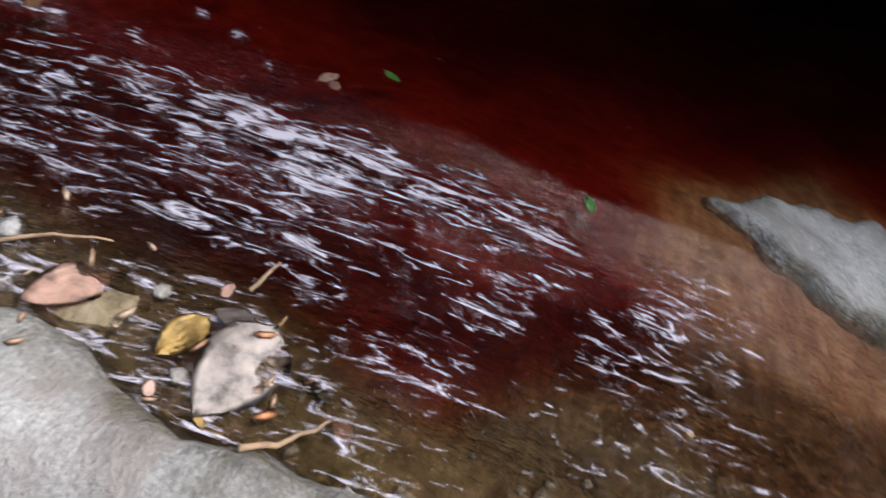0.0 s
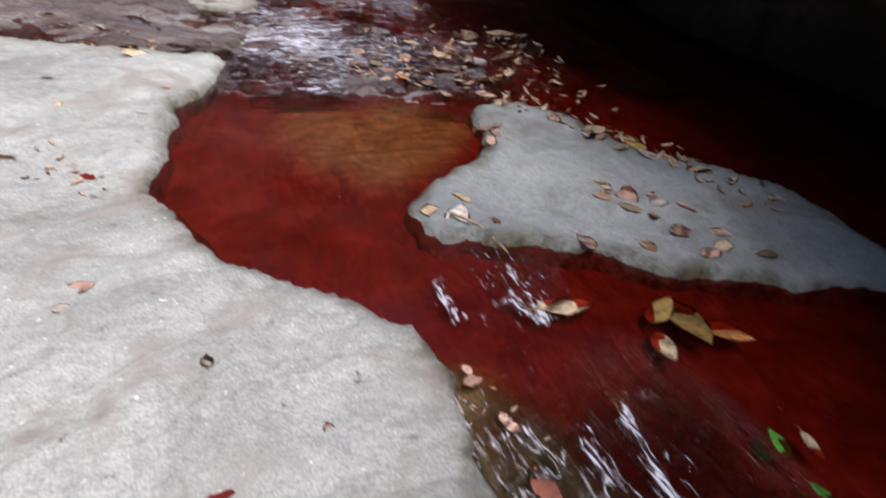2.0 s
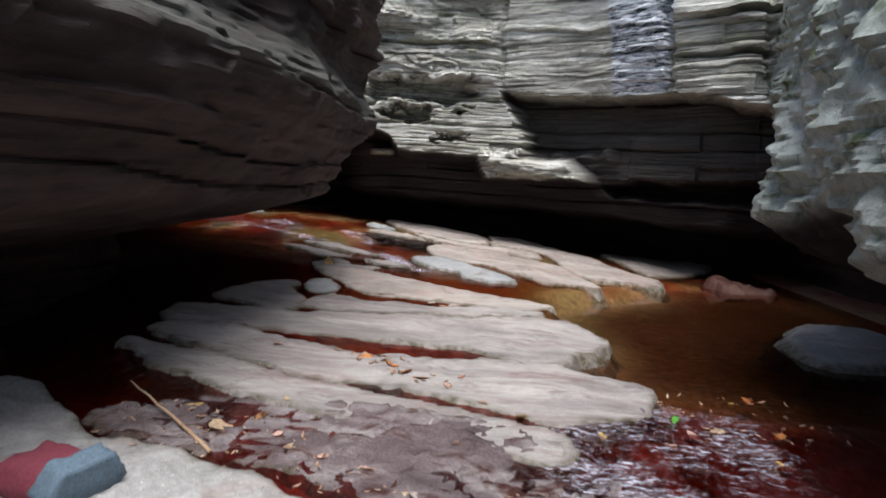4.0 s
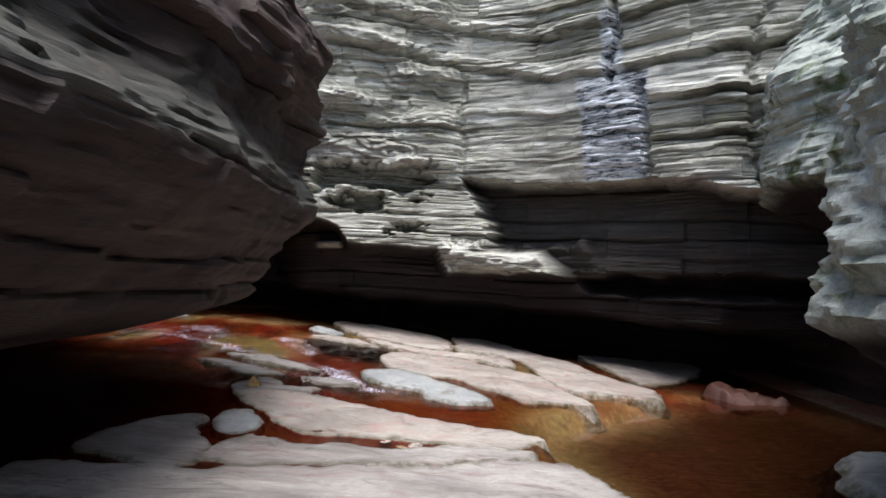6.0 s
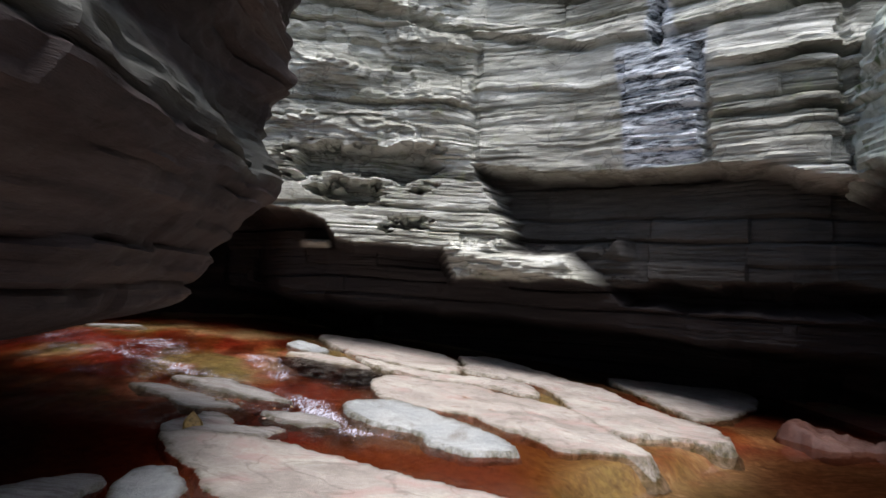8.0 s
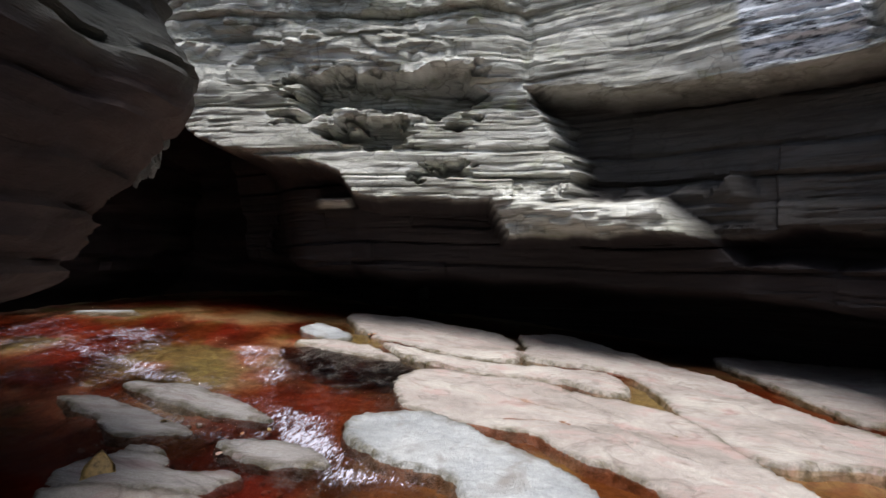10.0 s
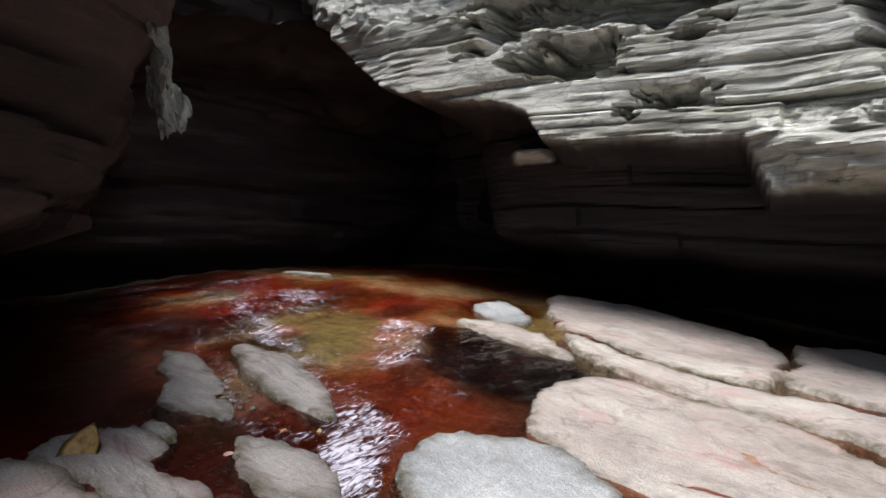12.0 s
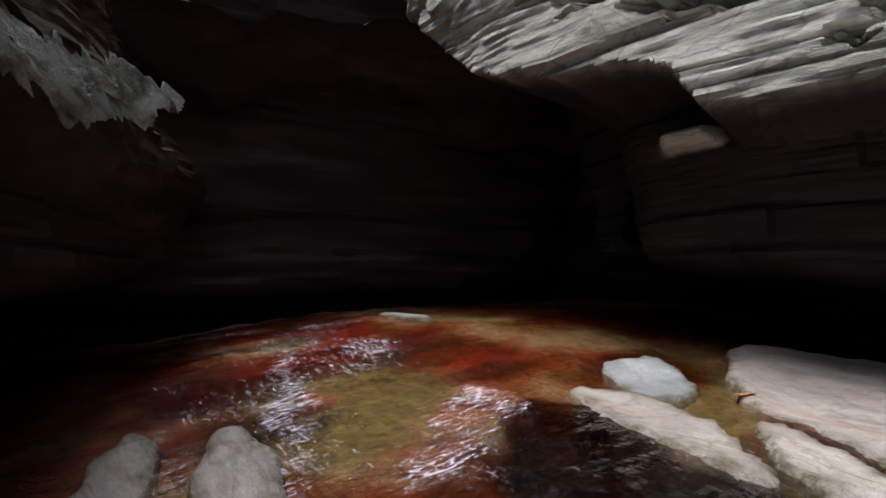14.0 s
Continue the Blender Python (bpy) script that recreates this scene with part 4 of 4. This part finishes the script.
# roof added to darken the side passage, and a thin fin of rock hanging from the west wall
X, Y = np.meshgrid(np.arange(-8.8, -5.9, 0.08), np.arange(10.4, 17.4, 0.08))
under = 3.5 + 0.25 * fbm(X * 0.8, Y * 0.8, 0, 4, 501) + 0.5 * ss(-6.9, -5.9, X) + 0.05 * fbm(X * 4, Y * 4, 0, 3, 502)
XX = np.vstack([X, X[::-1], X[:1]])
YY = np.vstack([Y, Y[::-1], Y[:1]])
ZZ = np.vstack([under, np.full_like(X, 5.2), under[:1]])
tagged(grid_object("ceiling", XX, YY, ZZ, DARKWALL), "rock roof added to keep light out of the side passage", "rock roof", kind="structure")
T, W = np.meshgrid(np.linspace(0, 1, 200), np.linspace(0, 2 * math.pi, 64))
r1 = 0.065 * np.sin(math.pi * np.clip(0.06 + 0.93 * T, 0, 1)) ** 0.5 * (1 + 0.9 * fbm(T * 14, np.cos(W) * 1.6, np.sin(W) * 1.6, 5, 511, 0.65))
hang = ss(0.07, 0.0, np.abs(T - 0.56)) * np.clip(-np.sin(W), 0, 1)
fx = -2.45 - 1.62 * T + 0.06 * fbm(T * 6, 0 * T, 0, 4, 513) + r1 * np.cos(W) * 0.9
fy = 9.56 + 1.02 * T + 0.05 * fbm(T * 9, 0 * T, 0, 4, 516) - r1 * np.cos(W) * 0.9
fz = 2.30 - 0.16 * np.sin(math.pi * T) + 0.06 * T + r1 * np.sin(W) * 1.1 + 0.9 * r1 * np.cos(W) - 0.14 * hang
# its pale colour stands in for skylight on the edge
tagged(grid_object("trim_rock_fin", fx, fy, fz, LEDGE), "ragged ledge of the dark wall, coloured pale as if skylit", "rock edge", kind="structure")


# ---- fallen leaves, twigs and litter ----
def leaf_material(name, rgb, gloss=0.45):
    m, n, l, b = material(name)
    v = coords(n, l)
    f = noise_tex(n, l, v, 45, 5, 0.6)
    dark = tuple(0.45 * c for c in rgb)
    lit = tuple(min(1, 1.25 * c) for c in rgb)
    l.new(ramp(n, l, f, [(0.3, dark), (0.5, rgb), (0.7, lit)]), b.inputs["Base Color"])
    b.inputs["Roughness"].default_value = gloss
    bp = nd(n, "ShaderNodeBump", Strength=0.4, Distance=0.004)
    l.new(f, bp.inputs["Height"])
    l.new(bp.outputs[0], b.inputs["Normal"])
    return m


LEAF = {
    "r": (leaf_material("red_brown_leaf", (0.42, 0.15, 0.10)), "reddish-brown fallen leaf lying on wet gravel"),
    "g": (leaf_material("green_leaf", (0.16, 0.45, 0.07)), "bright green fallen leaf floating at the stream's edge"),
    "t": (leaf_material("tan_leaf", (0.62, 0.46, 0.30)), "curled tan dry fallen leaf"),
    "p": (leaf_material("pinkish_leaf", (0.60, 0.38, 0.29)), "pinkish-brown dry fallen leaf on rock"),
    "b": (leaf_material("brown_leaf", (0.30, 0.15, 0.07)), "dark brown soaked fallen leaf"),
    "w": (leaf_material("bleached_leaf", (0.60, 0.52, 0.46)), "bleached grey-white fallen leaf on wet rock"),
    "y": (leaf_material("yellow_leaf", (0.55, 0.36, 0.12)), "yellow-brown fallen leaf on wet rock"),
    "o": (leaf_material("orange_leaf", (0.62, 0.25, 0.08)), "orange fallen leaf litter on pale rock"),
    "m": (leaf_material("moss_tuft", (0.10, 0.26, 0.05)), "small green leaf drifting on the dark water"),
}
STEM = leaf_material("leaf_stalk", (0.30, 0.18, 0.08))
TWIG = leaf_material("twig_bark", (0.34, 0.22, 0.13), 0.7)


def blade_mesh(rng):
    """A leaf one long, with a raised midrib, a pointed tip and curled margins."""
    bm = bmesh.new()
    rows, half, curl, bend = 9, rng.uniform(0.24, 0.36), rng.uniform(0.05, 0.35), rng.uniform(-0.12, 0.22)
    rings = []
    for i in range(rows + 1):
        t = i / rows
        w = half * math.sin(math.pi * min(1, t**0.8)) ** 0.8 + 0.004
        ring = []
        for j in range(-3, 4):
            k = j / 3
            z = 0.10 * curl * 4 * k * k * w + bend * (t - 0.5) ** 2 + 0.012 * (1 - abs(k)) + 0.015 * math.sin(9 * t + 3 * k + half * 40)
            ring.append(bm.verts.new((w * k * (1 + 0.06 * math.sin(17 * t + j)), t - 0.5, z + 0.02)))
        rings.append(ring)
    for a, b in zip(rings[:-1], rings[1:]):
        for j in range(6):
            bm.faces.new((a[j], a[j + 1], b[j + 1], b[j]))
    bmesh.ops.solidify(bm, geom=bm.faces[:], thickness=0.012)
    return bm


def tube(bm, points, radii, sides=6):
    rings = []
    for i, p in enumerate(points):
        d = Vector(points[min(i + 1, len(points) - 1)]) - Vector(points[max(i - 1, 0)])
        q = d.to_track_quat("Z", "Y")
        rings.append([bm.verts.new(Vector(p) + q @ Vector((radii[i] * math.cos(2 * math.pi * k / sides), radii[i] * math.sin(2 * math.pi * k / sides), 0))) for k in range(sides)])
    for a, b in zip(rings[:-1], rings[1:]):
        for k in range(sides):
            bm.faces.new((a[k], a[(k + 1) % sides], b[(k + 1) % sides], b[k]))
    bm.faces.new(rings[0][::-1])
    bm.faces.new(rings[-1])


def mesh_of(name, bm, mat):
    me = bpy.data.meshes.new(name)
    bm.to_mesh(me)
    bm.free()
    me.materials.append(mat)
    for p in me.polygons:
        p.use_smooth = True
    return me


rng = random.Random(7)
BLADES = {}
for key, (mat, _) in LEAF.items():
    BLADES[key] = [mesh_of("leaf_blade", blade_mesh(rng), mat) for _ in range(4)]
stem_bm = bmesh.new()
tube(stem_bm, [(0, -0.48, 0.03), (0.01, -0.6, 0.03), (0.04, -0.74, 0.02)], [0.012, 0.01, 0.007], 5)
STEM_MESH = mesh_of("leaf_stalk", stem_bm, STEM)


def leaf(x, y, size, key, turn=None, lean=None, label=""):
    ob = new("fallen_leaf", BLADES[key][rng.randrange(4)])
    z = float(rest(x, y)[0])
    ob.matrix_world = pose(x, y, z - 0.01 * size, *(lean or (rng.uniform(-12, 12), rng.uniform(-12, 12))), rng.uniform(0, 360) if turn is None else turn) @ Matrix.Diagonal((size, size, size, 1))
    st = new("stalk", STEM_MESH)
    st.parent = ob
    return tagged(ob, label or LEAF[key][1], "leaf")


# beside the first run of the stream
leaf(0.29, 0.18, 0.17, "w", 75, (4, -8), "large bleached leaf lying on wet gravel beside the stream")
NEAR = [(0.37, 1.21, 0.12, "r"), (1.00, 1.16, 0.09, "g"), (1.08, 1.13, 0.08, "t"), (0.20, 0.86, 0.09, "t"), (0.06, 0.86, 0.13, "t"), (0.10, 0.79, 0.07, "p"), (0.33, 0.45, 0.12, "p"), (1.11, 1.62, 0.26, "y"), (0.96, 1.54, 0.14, "t"), (0.75, 1.77, 0.21, "t"), (1.36, 0.97, 0.05, "t"), (1.17, 0.66, 0.05, "p"), (0.97, 0.31, 0.05, "p"), (0.46, 0.82, 0.09, "w"), (0.31, 0.64, 0.06, "w"), (0.93, 0.94, 0.07, "b"), (0.34, 1.56, 0.06, "p"), (0.38, 1.39, 0.05, "p"), (0.31, 0.27, 0.09, "y"), (0.36, 0.22, 0.06, "w"), (0.21, 0.18, 0.05, "y")]
NEAR2 = [(0.26, 0.02, 0.04, "p"), (0.23, 0.27, 0.025, "p"), (1.04, 0.19, 0.05, "m"), (0.89, -0.30, 0.05, "m"), (0.95, 0.29, 0.04, "p"), (0.40, 0.25, 0.03, "p"), (1.20, 1.55, 0.18, "o"), (1.05, 1.68, 0.16, "y"), (0.98, 1.02, 0.06, "m")]
# island slab, bank and the leafy shelf
MID = [(0.50, 2.34, 0.12, "t"), (1.33, 2.28, 0.14, "p"), (1.39, 2.01, 0.13, "p"), (1.48, 1.89, 0.11, "t"), (1.51, 2.82, 0.16, "p"), (1.75, 2.80, 0.19, "y"), (1.04, 2.96, 0.13, "p"), (-0.62, 2.09, 0.09, "p"), (-0.64, 2.00, 0.06, "w"), (-0.53, 4.38, 0.12, "p"), (-0.59, 4.00, 0.17, "t"), (0.74, 3.88, 0.16, "p"), (1.30, 4.28, 0.2, "t"), (0.34, 1.60, 0.05, "p"), (0.37, 1.41, 0.06, "p"), (1.49, 3.13, 0.10, "p"), (1.77, 2.52, 0.13, "t"), (1.48, 2.28, 0.10, "p"), (1.57, 2.19, 0.10, "p")]
MID2 = [(-2.14, 5.10, 0.27, "t"), (-0.54, 4.22, 0.10, "t"), (-0.80, 4.49, 0.09, "w"), (-1.39, 4.80, 0.10, "p"), (0.70, 4.02, 0.15, "t"), (0.80, 3.80, 0.13, "p"), (1.53, 4.59, 0.24, "t"), (0.93, 3.64, 0.14, "p"), (1.03, 3.03, 0.14, "p"), (0.96, 2.86, 0.09, "p"), (-1.08, 2.80, 0.10, "p"), (-1.58, 2.84, 0.08, "y"), (-0.85, 3.35, 0.06, "p"), (-2.13, 3.95, 0.09, "p"), (-1.56, 3.13, 0.13, "b"), (-1.50, 3.15, 0.11, "r"), (-0.53, 3.25, 0.05, "w"), (0.76, 4.63, 0.16, "p"), (1.82, 4.66, 0.22, "t"), (1.49, 3.39, 0.13, "t")]
MID3 = [(1.24, 2.30, 0.13, "p"), (1.30, 2.20, 0.12, "t"), (1.38, 2.34, 0.12, "r"), (1.44, 2.22, 0.11, "w"), (1.28, 2.40, 0.10, "t"), (1.36, 2.14, 0.09, "b"), (1.62, 2.74, 0.17, "t"), (1.70, 2.64, 0.13, "w"), (1.56, 2.92, 0.16, "t"), (1.42, 3.04, 0.13, "p"), (1.20, 3.28, 0.13, "t"), (1.86, 2.46, 0.14, "t"), (1.66, 1.86, 0.13, "t"), (1.58, 1.98, 0.12, "p"), (1.40, 1.86, 0.10, "p"), (1.20, 1.96, 0.09, "b"), (0.98, 2.04, 0.10, "p"), (0.66, 2.42, 0.12, "t"), (0.58, 2.30, 0.14, "w"), (0.72, 2.22, 0.08, "b")]
SHELF = [(1.18, 4.18, 0.2, "t"), (1.40, 4.05, 0.17, "w"), (1.52, 3.86, 0.18, "t"), (1.34, 3.72, 0.16, "y"), (1.10, 3.86, 0.14, "p"), (0.92, 4.12, 0.13, "p"), (1.62, 4.16, 0.2, "t"), (0.98, 3.52, 0.12, "t"), (1.22, 3.50, 0.14, "p"), (0.62, 4.22, 0.12, "p"), (1.46, 4.42, 0.18, "w"), (1.05, 4.42, 0.12, "t"), (0.44, 3.98, 0.09, "b"), (1.30, 3.34, 0.13, "t")]
BANKS = [(-1.1, 3.0, 0.09, "p"), (-0.95, 2.9, 0.07, "b"), (-0.72, 2.74, 0.07, "p"), (-1.34, 3.16, 0.08, "t"), (-1.75, 3.0, 0.09, "b"), (-2.05, 3.05, 0.08, "p"), (-0.3, 1.72, 0.05, "w"), (-0.9, 2.3, 0.06, "p"), (-1.3, 2.2, 0.07, "t"), (-0.45, 3.6, 0.06, "p"), (-0.95, 3.7, 0.06, "w"), (-1.6, 3.6, 0.07, "p"), (-0.25, 1.1, 0.045, "p"), (-0.05, 1.5, 0.04, "p")]
GROOVE = [(-1.75, 5.02, 0.12, "p"), (-1.95, 5.22, 0.12, "b"), (-2.3, 5.0, 0.13, "o"), (-1.6, 4.86, 0.10, "t"), (-1.1, 4.72, 0.09, "p"), (-0.86, 4.55, 0.09, "t"), (-1.85, 5.45, 0.10, "t"), (-2.45, 5.3, 0.11, "y"), (-0.3, 4.62, 0.09, "p"), (-0.62, 5.06, 0.08, "p"), (0.30, 5.38, 0.10, "y"), (0.72, 5.34, 0.10, "p"), (1.1, 5.6, 0.11, "t"), (1.35, 5.2, 0.12, "y"), (1.5, 5.6, 0.12, "o")]
# ribs, pool margin and slabs at the back
BACK = [(-0.22, 5.54, 0.10, "y"), (-0.48, 5.68, 0.09, "p"), (0.91, 5.51, 0.11, "p"), (-0.77, 5.91, 0.09, "p"), (-1.80, 6.49, 0.12, "t"), (-2.33, 6.46, 0.12, "p"), (-1.36, 6.27, 0.2, "o"), (-1.13, 6.09, 0.18, "o"), (-1.51, 6.33, 0.16, "o"), (-1.25, 6.2, 0.16, "o"), (-0.98, 6.0, 0.15, "o"), (-0.68, 6.12, 0.10, "o"), (1.58, 6.27, 0.17, "o"), (1.43, 6.20, 0.10, "y"), (0.86, 5.73, 0.11, "g"), (-0.93, 8.19, 0.17, "w"), (-1.19, 8.26, 0.15, "w"), (-1.04, 8.12, 0.12, "t"), (-1.83, 8.34, 0.13, "p"), (-1.70, 8.39, 0.10, "p"), (-2.31, 13.01, 0.14, "o")]
BACK2 = [(-2.92, 10.20, 0.08, "y"), (-2.55, 10.20, 0.05, "o"), (-2.44, 10.11, 0.045, "o"), (-2.37, 9.90, 0.05, "p"), (-2.38, 10.19, 0.04, "o"), (-2.49, 9.92, 0.04, "y"), (-2.25, 10.3, 0.05, "y")]
for some in (NEAR, NEAR2, MID, MID2, MID3, SHELF, BANKS, GROOVE, BACK, BACK2):
    for x, y, size, key in some:
        leaf(x, y, size, key)
leaf(-2.82, 9.49, 0.26, "y", 40, (55, 10), "large curled yellow-brown leaf standing on its edge")


def twig(points, r, label):
    bm = bmesh.new()
    pts = [(x, y, float(rest(x, y)[0]) + r + dz) for x, y, dz in points]
    fine = []
    for a, b in zip(pts[:-1], pts[1:]):
        for k in range(4):
            fine.append(tuple(Vector(a).lerp(Vector(b), k / 4) + Vector((rng.uniform(-1, 1), rng.uniform(-1, 1), 0)) * r * 0.6))
    fine.append(pts[-1])
    tube(bm, fine, [r * (1 - 0.6 * i / len(fine)) for i in range(len(fine))])
    ob = new("twig", mesh_of("twig", bm, TWIG))
    return tagged(ob, label, "twig")


twig([(-2.05, 4.76, 0.0), (-2.5, 5.08, 0.03), (-3.0, 5.42, 0.06)], 0.014, "thin tan stick lying across the wet rock")
twig([(0.18, 0.13, 0.0), (0.22, 0.08, 0.004), (0.27, 0.03, 0.0)], 0.005, "short tan twig on the gravel")
twig([(0.41, 0.22, 0.0), (0.47, 0.20, 0.004)], 0.004, "short tan twig on the gravel")
twig([(0.46, 1.05, 0.0), (0.5, 0.95, 0.004), (0.53, 0.85, 0.0)], 0.004, "thin pale twig at the water's edge")
twig([(0.35, 0.60, 0.0), (0.40, 0.52, 0.004), (0.42, 0.44, 0.0)], 0.004, "thin pale twig at the water's edge")
twig([(0.55, 2.3, 0.01), (0.62, 2.2, 0.0), (0.68, 2.06, 0.0)], 0.006, "short tan twig on the rock slab")


def stones(name, count, inside, size, mat, label, seed):
    """Loose small stones, too many to count, as one mesh."""
    r = random.Random(seed)
    bm = bmesh.new()
    done = 0
    xs, ys = zip(*inside)
    curve = closed_curve(inside)
    while done < count:
        x, y = r.uniform(min(xs), max(xs)), r.uniform(min(ys), max(ys))
        if inside_distance(np.array([x]), np.array([y]), curve)[0] < 0:
            continue
        s = size * r.uniform(0.35, 1.0) ** 2
        geo = bmesh.ops.create_icosphere(bm, subdivisions=1, radius=1)["verts"]
        m = pose(x, y, float(bed_level(np.array([x]), np.array([y]))[0]) + 0.25 * s, r.uniform(-20, 20), r.uniform(-20, 20), r.uniform(0, 360)) @ Matrix.Diagonal((s, s * r.uniform(0.6, 1), s * r.uniform(0.35, 0.6), 1))
        for v in geo:
            v.co = m @ (v.co * r.uniform(0.8, 1.15))
        done += 1
    ob = new(name, mesh_of(name, bm, mat))
    return tagged(ob, label, "gravel", kind="stuff")


BED_STONE = rock_material("wet_pebble", (0.16, 0.14, 0.11), (0.32, 0.30, 0.27), (0.50, 0.49, 0.47), rough=0.2)
stones("gravel", 480, OUT_GRAVEL, 0.022, BED_STONE, "wet grey gravel in shallow water beside the bank", 5)
stones("gravel", 120, [(0.3, 4.4), (1.5, 4.6), (1.7, 3.4), (1.2, 3.3), (0.3, 3.6)], 0.04, GREY, "wet small stones on the riffle", 6)
stones("gravel", 110, [(-3.0, 5.3), (-1.4, 5.2), (-1.5, 4.7), (-2.4, 4.7)], 0.04, PURPLE, "small wet stones and debris in a groove", 8)
stones("gravel", 160, [(-3.3, 10.6), (-2.6, 10.3), (-1.8, 9.8), (-2.2, 9.5), (-3.2, 9.8)], 0.03, RIB, "small wet stones beside the red stream", 9)


def litter(name, count, outline, size, label, seed):
    """Shreds of dead leaves drifted together, as one mesh."""
    r = random.Random(seed)
    curve = closed_curve(outline)
    lo, hi = curve.min(0), curve.max(0)
    x, y = np.array([r.uniform(lo[0], hi[0]) for _ in range(count * 3)]), np.array([r.uniform(lo[1], hi[1]) for _ in range(count * 3)])
    ok = inside_distance(x, y, curve) > 0
    x, y = x[ok][:count], y[ok][:count]
    z = rest(x, y)
    bm = bmesh.new()
    for a, b, c in zip(x, y, z):
        s = size * r.uniform(0.4, 1.0)
        m = pose(a, b, c + 0.006, r.uniform(-25, 25), r.uniform(-25, 25), r.uniform(0, 360)) @ Matrix.Diagonal((s * r.uniform(0.3, 0.55), s, s, 1))
        ring = [bm.verts.new(m @ Vector((0.5 * math.sin(k * math.pi / 3) * r.uniform(0.7, 1.1), 0.5 * math.cos(k * math.pi / 3), 0.08 * math.cos(2 * k)))) for k in range(6)]
        mid = bm.verts.new(m @ Vector((0, 0, 0.06)))
        low = bm.verts.new(m @ Vector((0, 0, -0.02)))
        for k in range(6):
            bm.faces.new((ring[k], ring[(k + 1) % 6], mid))
            bm.faces.new((ring[(k + 1) % 6], ring[k], low))
    ob = new(name, mesh_of(name, bm, LITTER))
    return tagged(ob, label, "leaf litter", kind="stuff")


m, n, l, b = material("leaf_litter")
geo = n.new("ShaderNodeNewGeometry")
l.new(ramp(n, l, geo.outputs["Random Per Island"], [(0.0, (0.14, 0.07, 0.04)), (0.4, (0.45, 0.28, 0.18)), (0.75, (0.62, 0.46, 0.32)), (1.0, (0.5, 0.2, 0.08))]), b.inputs["Base Color"])
b.inputs["Roughness"].default_value = 0.5
LITTER = m
litter("leaf_litter", 130, [(0.6, 4.3), (1.4, 4.8), (2.0, 4.6), (2.0, 3.0), (1.5, 3.2), (1.0, 3.4), (0.6, 3.7)], 0.10, "drifted dead leaves on the wet shelf", 1)
litter("leaf_litter", 60, [(1.2, 3.3), (1.9, 2.9), (2.1, 2.2), (1.9, 2.1), (1.7, 2.6), (1.4, 2.9)], 0.09, "dead leaves drifted along the slab's edge", 2)
litter("leaf_litter", 90, [(-2.9, 5.4), (-1.5, 5.0), (-0.5, 4.3), (-0.9, 4.25), (-1.7, 4.55), (-2.8, 4.8)], 0.06, "dead leaf shreds caught along a groove", 3)
litter("leaf_litter", 40, [(-1.7, 6.45), (-1.2, 6.3), (-0.8, 6.0), (-1.0, 5.9), (-1.4, 6.1)], 0.08, "orange-brown dead leaves caught in a groove", 4)
litter("leaf_litter", 40, [(-1.8, 3.0), (-1.4, 3.35), (-0.6, 2.8), (-0.7, 2.65), (-1.2, 2.95), (-1.5, 2.85)], 0.05, "dead leaf shreds in a crack of the bank", 5)
litter("leaf_litter", 50, [(0.3, 1.6), (0.5, 1.2), (0.45, 0.4), (0.25, 0.0), (0.2, 0.4), (0.3, 1.0)], 0.035, "leaf shreds among wet gravel", 6)
litter("leaf_litter", 40, [(0.8, 6.3), (1.6, 6.4), (2.2, 6.0), (1.8, 5.5), (0.9, 5.7)], 0.08, "leaf shreds at the outflow of the pool", 7)


# ---- a cloth bag left on the bank ----
def cloth(name, rgb):
    m, n, l, b = material(name)
    f = noise_tex(n, l, coords(n, l), 60, 4, 0.6)
    l.new(ramp(n, l, f, [(0.3, tuple(0.6 * c for c in rgb)), (0.7, rgb)]), b.inputs["Base Color"])
    b.inputs["Roughness"].default_value = 0.85
    return m


def puffy(w, d, h, seed):
    bm = bmesh.new()
    bmesh.ops.create_cube(bm, size=1)
    bmesh.ops.subdivide_edges(bm, edges=bm.edges[:], cuts=7, use_grid_fill=True)
    for v in bm.verts:
        p = v.co.copy()
        bulge = 1 + 0.12 * (1 - 4 * p.z * p.z)
        fold = 0.10 * noise.noise(Vector((p.x * 4, p.y * 4, p.z * 5 + seed)))
        v.co = Vector((p.x * w * bulge * (1 - 0.25 * max(0, p.z)), p.y * d * bulge * (1 - 0.5 * max(0, p.z)), (p.z + 0.5) * h)) * (1 + fold)
    return bm


bag = tagged(new("bag"), "slumped maroon cloth bag with a blue-grey side on the rock bank", "bag")
bag.matrix_world = pose(-2.66, 4.28, float(rest(-2.66, 4.28)[0]) - 0.01, 0, 0, -12)
part("body", puffy(0.34, 0.30, 0.20, 1.0), cloth("maroon_cloth", (0.22, 0.04, 0.06)), bag, "maroon cloth")
side = part("side_panel", puffy(0.13, 0.34, 0.24, 3.0), cloth("blue_grey_cloth", (0.13, 0.19, 0.24)), bag, "blue-grey cloth")
side.location = (0.19, 0.0, 0.0)
side.rotation_euler = (0, radians(14), radians(-9))
